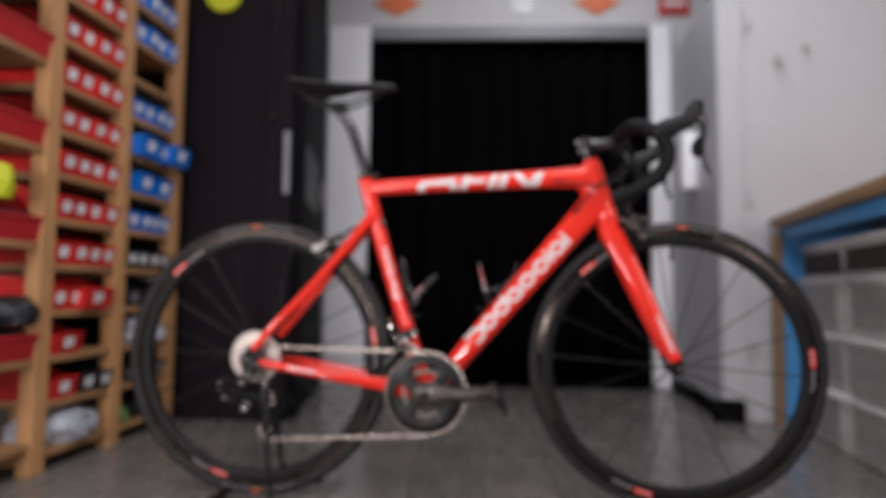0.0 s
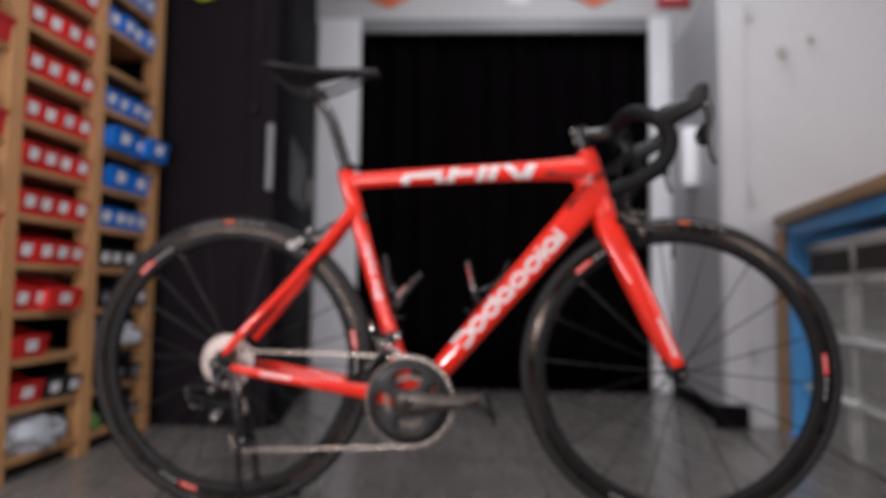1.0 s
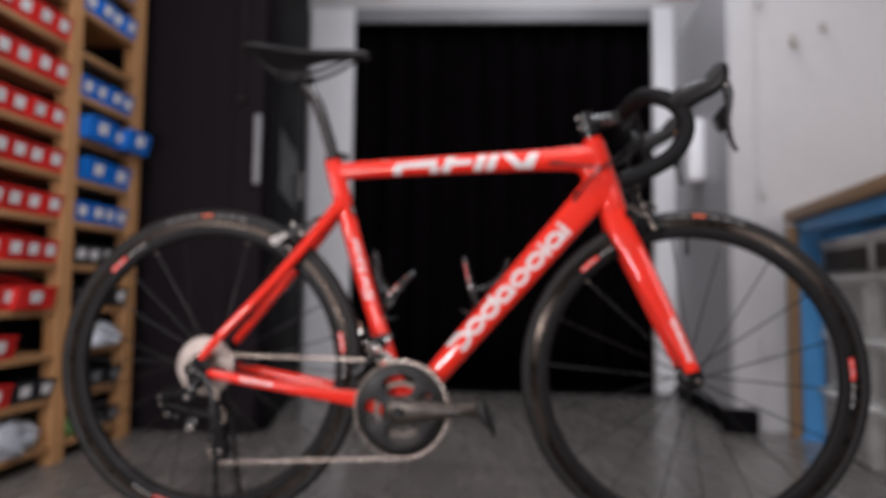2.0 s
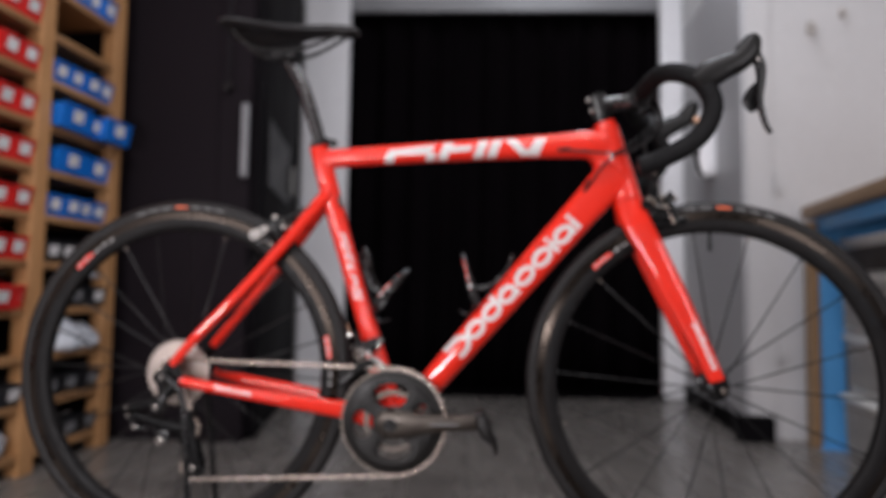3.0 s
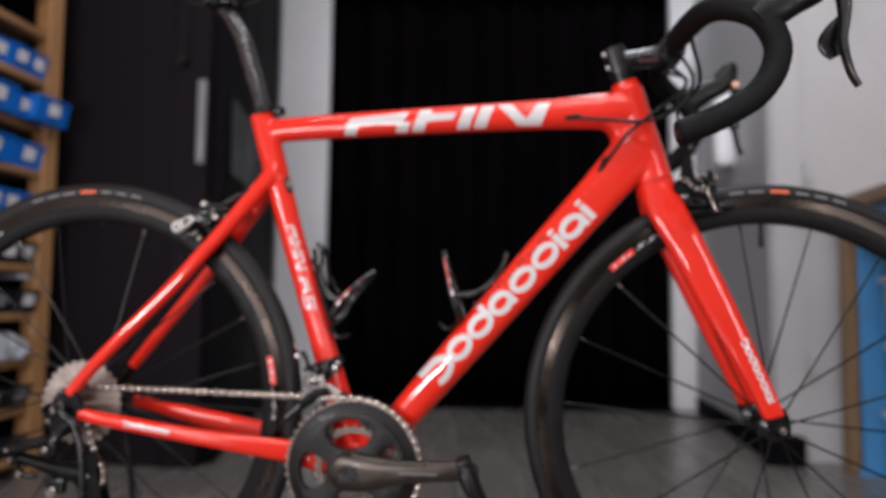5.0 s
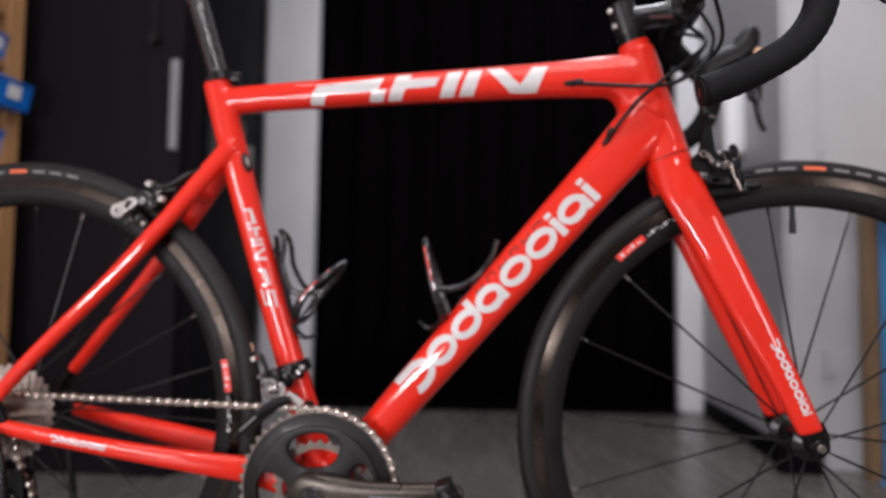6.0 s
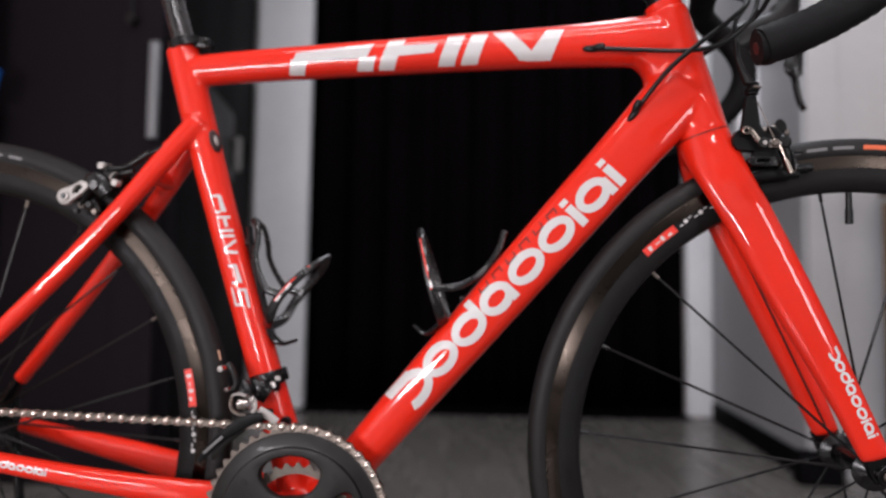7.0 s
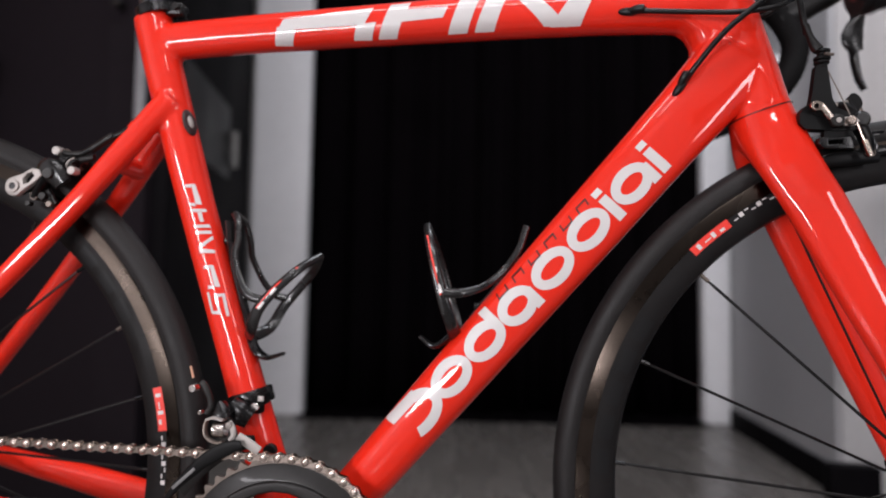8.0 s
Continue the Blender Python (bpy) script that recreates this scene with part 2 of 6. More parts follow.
def rod(bm, pts, r, per=6, n=10, smooth=True):
    """A round tube of one radius; its cross-section is carried along the path."""
    rows = [Vector(p) for p in (spline(pts, per) if smooth and len(pts) > 2 else pts)]
    t0 = (rows[1] - rows[0]).normalized()
    nrm = t0.orthogonal().normalized()
    loops = []
    for i, c in enumerate(rows):
        t = (rows[min(i + 1, len(rows) - 1)] - rows[max(i - 1, 0)]).normalized()
        nrm = (nrm - t * nrm.dot(t)).normalized()
        b = t.cross(nrm)
        loops.append([c + (nrm * math.cos(2 * math.pi * j / n) + b * math.sin(2 * math.pi * j / n)) * r for j in range(n)])
    return rings(bm, loops)


def lathe(bm, prof, n=96, c=(0, 0, 0), closed=True):
    """Turns a profile of (radius, y) round the y axis through c."""
    loops = []
    for i in range(n):
        a = 2 * math.pi * i / n
        loops.append([Vector((c[0] + r * math.cos(a), c[1] + y, c[2] + r * math.sin(a))) for r, y in prof])
    vs = [[bm.verts.new(p) for p in lp] for lp in loops]
    k = len(prof)
    for i in range(n):
        a, b = vs[i], vs[(i + 1) % n]
        for j in range(k if closed else k - 1):
            bm.faces.new((a[j], a[(j + 1) % k], b[(j + 1) % k], b[j]))
    return bm


def disc(bm, c, r, y0, y1, n=24, m=None, bevel=0.0):
    """A solid disc round the y axis, from y0 to y1."""
    bevel = bevel or min(r, abs(y1 - y0)) * 0.12
    s = 1 if y1 > y0 else -1
    prof = [(r - bevel, y0), (r, y0 + s * bevel), (r, y1 - s * bevel), (r - bevel, y1)]
    loops = [[Vector((c[0] + q * math.cos(2 * math.pi * j / n), c[1] + y, c[2] + q * math.sin(2 * math.pi * j / n))) for j in range(n)] for q, y in prof]
    if m is not None:
        loops = [[m @ p for p in lp] for lp in loops]
    return rings(bm, loops)


def plate(bm, outline, y0, y1, holes=()):
    """A flat plate in the xz plane, between y0 and y1, with its outline as (x, z)."""
    top = [bm.verts.new((x, y0, z)) for x, z in outline]
    low = [bm.verts.new((x, y1, z)) for x, z in outline]
    bm.faces.new(top)
    bm.faces.new(low[::-1])
    for i in range(len(outline)):
        j = (i + 1) % len(outline)
        bm.faces.new((top[i], low[i], low[j], top[j]))
    return bm


# ---- the room ----
def slab(name, pts, z0, z1, material, label="", cat="", kind="structure"):
    """A wall or floor as an extruded plan outline."""
    bm = bmesh.new()
    rings(bm, [[Vector((x, y, z0)) for x, y in pts], [Vector((x, y, z1)) for x, y in pts]])
    return tagged(part(name, bm, material), label, cat, kind=kind)


TURN = radians(3.6)
U, W = V(math.cos(TURN), math.sin(TURN), 0), V(-math.sin(TURN), math.cos(TURN), 0)
O = V(-0.162, 1.848, 0)  # foot of the opening's left edge


def plan(u, w):
    p = O + U * u + W * w
    return (p.x, p.y)


def quad(u0, u1, w0, w1):
    return [plan(u0, w0), plan(u1, w0), plan(u1, w1), plan(u0, w1)]


OPEN_W, OPEN_H = 1.560, 1.892
tagged(part("floor", boxed(-3.0, 4.2, -4.2, 4.5, -0.08, -0.004), JOINT), "dark grey vinyl plank floor with thin joints", "floor", kind="structure")
slab("wall_back_left", quad(-3.0, -0.19, 0.02, 0.2), 0, CEIL, WALL, "unseen grey wall that sets the bounced light beside the wide opening", "wall")
slab("wall_back_right", quad(OPEN_W + 0.115, 3.6, 0.02, 0.2), 0, CEIL, WALL, "unseen grey wall that sets the bounced light beside the wide opening", "wall")
slab("wall_over_opening", quad(-0.19, OPEN_W + 0.115, 0.02, 0.2), OPEN_H + 0.075, CEIL, WALL, "unseen grey wall that sets the bounced light over the wide opening", "wall")
slab("wall_behind_curtain", quad(-0.6, 2.2, 1.1, 1.2), 0, CEIL, DARKPANEL, "dark wall behind the curtain", "wall")
slab("wall_left", [(-1.12, -3.5), (-1.0, -3.5), (-1.0, 2.1), (-1.12, 2.1)], 0, CEIL, WALL, "white painted side wall behind the parts shelf", "wall")
slab("wall_right", [(3.0, -3.5), (3.12, -3.5), (3.12, 2.6), (3.0, 2.6)], 0, CEIL, WALL, "white painted side wall", "wall")
# unseen wall behind the camera, added to bounce and limit light
slab("wall_front", [(-1.12, -3.62), (3.12, -3.62), (3.12, -3.5), (-1.12, -3.5)], 0, CEIL, BOUNCEWALL, "unseen grey wall that sets the bounced light", "wall")
tagged(part("ceiling", boxed(-1.12, 3.12, -3.62, 3.4, CEIL, CEIL + 0.1), CEILM), "plain pale ceiling", "ceiling", kind="structure")

# the door frame round the opening
frame_ob = thing("door_frame", Matrix.Translation(O), "white painted frame round the wide opening", "door frame", kind="structure")
frame_ob.matrix_basis = Matrix.Translation(O) @ Matrix.Rotation(TURN, 4, "Z")
part("jamb", boxed(-0.214, 0.010, -0.03, 0.018, 0, OPEN_H + 0.07, 0.006), JAMB, frame_ob)
part("jamb", boxed(OPEN_W - 0.010, OPEN_W + 0.095, -0.03, 0.018, 0, OPEN_H + 0.07, 0.006), JAMB, frame_ob)
# the head piece's shadow is put in as a darker grey
part("head", boxed(0.012, OPEN_W - 0.012, -0.012, 0.018, OPEN_H, OPEN_H + 0.075, 0.006), MIDGREY, frame_ob, "head piece of the frame, greyed for its shade")

# thin black sheet added so the opening's dark foot starts further forward
sheet_ob = thing("threshold_mat", Matrix.Translation(O) @ Matrix.Rotation(TURN, 4, "Z"), "flat black sheet lying across the threshold", "mat")
part("sheet", boxed(-0.008, OPEN_W - 0.004, -0.09, 0.55, 0.0005, 0.005, 0.001), CURTAIN, sheet_ob)

# black curtain that fills the opening
bm = bmesh.new()
random.seed(4)
NU = 220
cols = []
ph = [random.uniform(0, 6) for _ in range(6)]
for i in range(NU + 1):
    u = -0.12 + (OPEN_W + 0.22) * i / NU
    d = 0.028 * math.sin(u * 41 + ph[0] + 1.3 * math.sin(u * 5 + ph[1])) + 0.014 * math.sin(u * 83 + ph[2]) + 0.01 * math.sin(u * 13 + ph[3])
    col = []
    for k in range(7):
        z = 0.012 + (OPEN_H + 0.05) * k / 6
        s = 1.0 - 0.35 * k / 6
        p = O + U * u + W * (0.085 + d * s)
        col.append(bm.verts.new((p.x, p.y, z)))
    cols.append(col)
for i in range(NU):
    for k in range(6):
        bm.faces.new((cols[i][k], cols[i + 1][k], cols[i + 1][k + 1], cols[i][k + 1]))
cur = part("curtain", bm, CURTAIN)
sol = cur.modifiers.new("thickness", "SOLIDIFY")
sol.thickness = 0.003
tagged(cur, "heavy black curtain hanging in folds to the floor", "curtain")

# grey door leaf standing open against the white panel
leaf = thing("open_door", pose(1.483, 1.885, 0, 0, 0, -90.6), "grey painted steel door leaf standing open", "door")
part("leaf", boxed(0, 0.755, 0.0, 0.04, 0.012, 1.775, 0.006), GREYDOOR, leaf)
# dark band along the leaf's foot, made as a thin black strip
part("kick_strip", boxed(0.01, 0.755, -0.014, -0.0005, 0.0, 0.068, 0.003), DARKDOOR, leaf, "black strip along the foot of the leaf")
part("pull_handle", sweep(bmesh.new(), [(0.44, -0.030, 0.985, 0.020, 0.020), (0.44, -0.030, 1.0, 0.037, 0.037), (0.44, -0.030, 1.222, 0.037, 0.037), (0.44, -0.030, 1.235, 0.020, 0.020)], n=24, power=2.6), JAMB, leaf, "white rounded pull handle")
blk = thing("door_stop", pose(1.49, 1.085, 0), "black block on the floor beside the door leaf", "block")
part("block", boxed(-0.062, 0.055, -0.028, 0.022, 0, 0.085, 0.005), DARKDOOR, blk)

# white panel wall that faces the room
slab("wall_panel", [(1.575, 1.128), (3.0, 1.11), (3.0, 1.23), (1.575, 1.23)], 0, CEIL, WALL, "white painted panel wall with hooks and stains", "wall")
slab("trim", [(1.488, 1.118), (1.571, 1.118), (1.571, 1.22), (1.488, 1.22)], 0, CEIL, WALL, "white painted edge trim of the panel wall", "trim")
for hz in (1.63, 0.895, 0.30):
    h = thing("hinge", pose(1.583, 1.118, hz), "small off-white painted hinge on the panel wall", "hinge", "hinges")
    part("knuckle", sweep(bmesh.new(), [(0, -0.004, -0.035, 0.006, 0.006), (0, -0.004, 0.035, 0.006, 0.006)], n=10, smooth=False), WALL, h)
    part("plate", boxed(0.004, 0.03, 0.002, 0.0075, -0.03, 0.03, 0.001), WALL, h)
for hx, hz, s in ((1.714, 1.458, 1.0), (1.822, 1.51, 0.75)):
    h = thing("wall_hook", pose(hx, 1.122, hz), "small grey metal hook on the white panel", "hook", "wall hooks")
    part("backplate", boxed(-0.014 * s, 0.014 * s, -0.004, 0.004, -0.022 * s, 0.022 * s, 0.002), PAINTSILVER, h)
    part("arm", rod(bmesh.new(), [(0, -0.004, 0), (0, -0.03 * s, -0.008 * s), (-0.004, -0.045 * s, -0.03 * s), (-0.014 * s, -0.045 * s, -0.035 * s), (-0.024 * s, -0.04 * s, -0.02 * s)], 0.005 * s), PAINTSILVER, h)

# orange arrows and a red box sign on the wall over the opening
for u0, wd, n in ((0.01, 0.29, 1.0), (1.13, 0.27, 0.95)):
    a = thing("wall_sign", Matrix.Translation(O + U * u0 + V(0, 0, 2.035)) @ Matrix.Rotation(TURN, 4, "Z"), "flat orange arrow sign pointing down on white wall", "sign", "arrow signs")
    part("arrow", plate(bmesh.new(), [(wd / 2, 0.0), (wd, 0.075), (wd * 0.78, 0.085), (wd * 0.78, 0.2), (wd * 0.22, 0.2), (wd * 0.22, 0.085), (0, 0.075)], 0.004, 0.018), ORANGE, a)
a = thing("wall_sign", Matrix.Translation(O + U * 1.60 + V(0, 0, 2.03)) @ Matrix.Rotation(TURN, 4, "Z"), "small dark red sign on the white wall", "sign")
part("board", boxed(0, 0.17, 0.0, 0.018, 0, 0.12, 0.003), SIGNRED, a)
part("bar", boxed(0.03, 0.14, -0.003, -0.0005, 0.05, 0.075), CARD, a)
a = thing("wall_notice", Matrix.Translation(O + U * 0.79 + V(0, 0, 2.04)) @ Matrix.Rotation(TURN, 4, "Z"), "pale grey notice on the white wall", "notice")
part("sheet", boxed(0, 0.12, 0.008, 0.018, 0, 0.15, 0.002), TOTE, a)

# dark panels and the black door leaf beside the shelf
slab("wall_dark_panel", [(-1.0, 0.79), (-0.325, 0.80), (-0.325, 0.9), (-1.0, 0.9)], 0, CEIL, DARKPANEL, "dark grey painted panel beside the parts shelf", "wall")
slab("wall_dark_post", [(-0.318, 0.79), (-0.215, 0.795), (-0.215, 0.9), (-0.318, 0.9)], 0, CEIL, DARKPANEL, "dark grey painted post of the panel", "wall")
leafd = thing("black_door", pose(-0.20, 0.83, 0, 0, 0, 102.0), "black door leaf standing open", "door")
part("leaf", boxed(0, 1.0, -0.02, 0.02, 0.01, 2.35, 0.004), DARKDOOR, leafd)
part("glass", boxed(0.08, 0.62, -0.024, -0.0195, 0.86, 1.10, 0.002), GLASSY, leafd, "dark grey glossy panel")
# grey bar stands for the soft upright highlight on the leaf
part("push_bar", sweep(bmesh.new(), [(0.62, -0.04, 0.90, 0.012, 0.012), (0.62, -0.04, 1.02, 0.012, 0.012)], n=12, smooth=False), TOTEDARK, leafd, "grey bar for a soft highlight on the leaf")
h = thing("pull_bar", pose(-0.228, 0.79, 0.868), "long pale grey pull handle on the dark post", "handle")
part("bar", boxed(-0.010, 0.014, -0.02, 0.0, -0.006, 0.240, 0.006), MIDGREY, h)
h = thing("hanging_cord", pose(-0.282, 0.765, 1.16), "thin dark cord hanging with a small knob", "cord")
part("cord", rod(bmesh.new(), [(0, 0, 0.01), (0.004, 0, 0.5), (0, 0, 1.58)], 0.0035, n=6), CABLE, h)
part("knob", disc(bmesh.new(), (0, 0, 0), 0.012, -0.012, 0.012, n=14), CRANK_GREY, h)
h = thing("round_sticker", pose(-0.503, 0.789, 1.662), "round yellow-green plastic disc on the dark panel", "disc")
part("disc", disc(bmesh.new(), (0, 0, 0), 0.072, -0.012, 0.006, n=40), YELLOW, h)

# ---- parts shelf ----
SX = -0.62  # front of the shelf
POSTS = [-0.30, 0.05, 0.378, 0.698]
ZB = [0.058, 0.188, 0.313, 0.438, 0.566, 0.695, 0.822, 0.946, 1.075, 1.207, 1.338, 1.468, 1.598, 1.728]
ZA = [0.09, 0.31, 0.62, 0.88, 1.12, 1.36, 1.60]
shelf = thing("wooden_shelf", pose(SX, 0, 0), "tall open pine shelf filled with small parts bins", "shelf")
for y in POSTS:
    part("post", boxed(-0.045, 0, y - 0.026, y + 0.026, 0, 1.95, 0.003), PINE, shelf)
    part("back_post", boxed(-0.345, -0.30, y - 0.024, y + 0.024, 0, 1.95, 0.003), PINE, shelf)
    part("side_rail", boxed(-0.30, -0.045, y - 0.012, y + 0.012, 0.02, 0.06, 0.002), PINE, shelf)
for b in range(3):
    for z in (ZA if b == 0 else ZB):
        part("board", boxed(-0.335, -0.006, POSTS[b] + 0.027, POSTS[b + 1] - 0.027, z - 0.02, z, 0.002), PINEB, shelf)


def make_bin(wd, dp, ht, material, label, cat, group, card=True, lip=0.62, paper=None):
    """An open-fronted parts bin; its front faces +x, its origin is the middle of its front foot."""
    t = thing("parts_bin", Matrix(), label, cat, group)
    bm = bmesh.new()
    th = 0.003
    prof = [(0, 0), (0.012, ht * lip), (-0.03, ht * (lip + 0.04)), (-dp * 0.45, ht), (-dp, ht), (-dp, 0)]
    for s in (-1, 1):
        y0, y1 = (s * wd / 2, s * (wd / 2 - th))
        plate(bm, prof, y0, y1)
    box(bm, -dp, 0, -wd / 2 + th, wd / 2 - th, 0, th)
    box(bm, -dp, -dp + th, -wd / 2 + th, wd / 2 - th, th, ht)
    fr = [Vector((0, -wd / 2 + th, 0)), Vector((0, wd / 2 - th, 0)), Vector((0.012, wd / 2 - th, ht * lip)), Vector((0.012, -wd / 2 + th, ht * lip))]
    rings(bm, [fr, [p + V(-th, 0, 0) for p in fr]])
    box(bm, 0.006, 0.016, -wd / 2, wd / 2, ht * (lip - 0.02), ht * (lip + 0.04), 0.001)
    part("body", bm, material, t)
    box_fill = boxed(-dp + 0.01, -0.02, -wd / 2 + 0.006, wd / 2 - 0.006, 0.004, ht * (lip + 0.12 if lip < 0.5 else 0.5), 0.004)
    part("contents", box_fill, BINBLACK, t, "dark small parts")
    if card:
        cw, ch = min(wd * 0.50, 0.040), ht * 0.33
        c = boxed(0, 0.0012, -cw / 2, cw / 2, 0, ch)
        part("label_card", c, paper or CARD, t, "grey label card" if paper else "white label card", pose(0.0080, 0, ht * 0.20, 0, 11, 0))
    return t


def row(proto, ys, z, x=SX, jitter=0.006):
    for y in ys:
        copy_thing(proto, pose(x - 0.012 + random.uniform(-jitter, jitter), y, z + 0.001, 0, 0, random.uniform(-2, 2)))


random.seed(11)
G = "bins on the shelf"
red = make_bin(0.068, 0.24, 0.092, BINRED, "small red plastic parts bin with white label", "bin", G)
redw = make_bin(0.125, 0.24, 0.088, BINRED, "wide red plastic parts bin with white label", "bin", G)
redbig = make_bin(0.150, 0.28, 0.145, BINSHADED, "large red plastic parts bin, darkened as in shade, open front", "bin", G, card=False, lip=0.42)
blue = make_bin(0.068, 0.24, 0.088, BINBLUE, "small blue plastic parts bin with white label", "bin", G)
bluew = make_bin(0.12, 0.26, 0.10, BINBLUE, "wide blue plastic parts bin pulled forward", "bin", G)
black = make_bin(0.072, 0.24, 0.086, BINBLACK, "small black plastic parts bin with white label", "bin", G)
dim = make_bin(0.080, 0.24, 0.086, BINBLACK, "black plastic parts bin with a dull grey label", "bin", G, paper=MIDGREY)
C1 = [0.112, 0.180, 0.248, 0.316]
C2 = [0.444, 0.508, 0.572, 0.636]
for k in range(4, 13):
    row(red, C1, ZB[k])
row(red, [0.112, 0.180], ZB[3])
row(red, [0.316], ZB[3])
row(redw, [0.248], ZB[3] + 0.0, SX + 0.02)
row(redw, [0.143], ZB[2])
row(redw, [0.145], ZB[1])
row(black, [0.25, 0.318], ZB[1])
row(black, [0.24], ZB[2], SX - 0.08)
for k in (5, 8, 10, 11, 12):
    row(blue, C2, ZB[k])
row(bluew, [0.475], ZB[7], SX + 0.035)
row(blue, [0.572], ZB[7], SX + 0.02)
row(bluew, [0.645], ZB[7], SX + 0.045)
row(bluew, [0.49, 0.62], ZB[6], SX + 0.005)
row(black, C2, ZB[4])
row(dim, [0.450, 0.545], ZB[3])
row(black, [0.632], ZB[3], SX + 0.015)
row(dim, [0.450], ZB[2], SX - 0.02)
row(dim, [0.455, 0.547, 0.635], ZB[1])
row(dim, [0.548, 0.640], ZB[0])
for k in (1, 2, 3, 4):
    row(redbig, [-0.19, -0.045], ZA[k] + 0.0, SX + 0.0)
row(redbig, [-0.19, -0.045], ZA[5])
for ob in (red, redw, redbig, blue, bluew, black, dim):
    for o in [*ob.children_recursive, ob]:
        bpy.data.objects.remove(o)


def lumpy(name, m, sx, sy, sz, material, label, cat, seed, group=""):
    """A crumpled soft thing."""
    bm = bmesh.new()
    bmesh.ops.create_icosphere(bm, subdivisions=4, radius=1)
    off = Vector((seed * 7.3, seed * 1.9, 0))
    for v in bm.verts:
        n1 = noise.noise(v.co * 1.7 + off)
        n2 = noise.noise(v.co * 4.5 + off)
        n3 = abs(noise.noise(v.co * 9 + off))
        v.co *= 1 + 0.22 * n1 + 0.13 * n2 + 0.08 * n3
        z = max(v.co.z, -0.55)
        v.co = Vector((v.co.x * sx, v.co.y * sy, (z + 0.55) * sz))
    ob = part(name, bm, material)
    ob.matrix_basis = m
    return tagged(ob, label, cat, group)


lumpy("plastic_bag", pose(SX - 0.08, 0.215, ZB[0] + 0.001), 0.09, 0.13, 0.062, BAG, "crumpled silver-grey plastic bag of parts on the lowest board", "bag", 1)
lumpy("plastic_bag", pose(SX - 0.05, 0.525, ZB[2] + 0.001), 0.085, 0.065, 0.055, BAG, "full silver-grey plastic bag of parts bulging over the board", "bag", 2)
lumpy("plastic_bag", pose(SX - 0.07, 0.625, ZB[2] + 0.001), 0.075, 0.048, 0.044, BAG, "silver-grey plastic bag of parts lying on the board", "bag", 3)
lumpy("plastic_bag", pose(SX - 0.06, 0.640, ZB[3] + 0.088), 0.06, 0.032, 0.010, BAG, "small silver-grey plastic bag of parts lying on a bin", "bag", 7)
lumpy("plastic_bag", pose(SX - 0.09, 0.60, ZB[8] - 0.118), 0.06, 0.05, 0.012, BAG, "small silver-grey plastic bag of parts", "bag", 6)
lumpy("yellow_cloth", pose(SX - 0.03, -0.125, ZA[2] + 0.10), 0.05, 0.055, 0.06, YELLOW, "bundled yellow-green cloth lying on a red bin", "cloth", 4)
lumpy("green_pouch", pose(SX - 0.06, 0.455, ZB[0] + 0.001), 0.05, 0.036, 0.034, GREEN, "small green pouch lying on the lowest board", "pouch", 5)
# soft black lump added to fill the dark spot above the bin
lumpy("grey_pouch", pose(SX - 0.06, -0.02, ZA[1] + 0.09), 0.07, 0.09, 0.05, BINBLACK, "soft black lump filling a dark spot on a red bin", "pouch", 8)

# ---- workbench ----
bench = thing("workbench", pose(1.688, 1.085, 0, 0, 0, -6.4), "blue steel workbench with a worn wooden top", "workbench")
part("top", boxed(-0.035, 0.72, -1.7, 0.0, 0.762, 0.805, 0.005), BENCHWOOD, bench, "worn brown wooden top")
part("apron", boxed(-0.005, 0.03, -1.66, -0.09, 0.716, 0.7605, 0.003), BLUEPAINT, bench)
# black panel added to stand for the shade below the bench top
part("back_panel", boxed(0.54, 0.552, -1.6, -0.03, 0.605, 0.7605, 0.002), BINBLACK, bench, "black panel added for the shade under the top")
part("back_apron", boxed(0.08, 0.64, -0.05, -0.02, 0.685, 0.7605, 0.003), BLUEPAINT, bench)
for lx, ly in ((-0.005, -0.085), (0.64, -0.085), (-0.005, -1.67), (0.64, -1.67)):
    part("leg", boxed(lx, lx + 0.068, ly, ly + 0.065, 0.006, 0.7605, 0.004), BLUEPAINT, bench)
    part("foot", boxed(lx - 0.012, lx + 0.08, ly - 0.012, ly + 0.077, 0.0, 0.006, 0.001), BLUEPAINT, bench)
bd = thing("wooden_board", pose(1.661, 1.03, 0, 0, 0, -6.4), "narrow brown wooden board standing on edge beside the bench leg", "board")
part("board", boxed(-0.018, 0.012, -0.02, 0.03, 0.0, 0.745, 0.002), BENCHWOOD, bd)
ob_ = thing("orange_bar", pose(1.79, 0.985, 0, 0, 0, -6.4), "thin upright orange metal bar under the bench", "bar")
part("bar", boxed(-0.016, 0.016, -0.012, 0.012, 0, 0.52, 0.002), ORANGE, ob_)


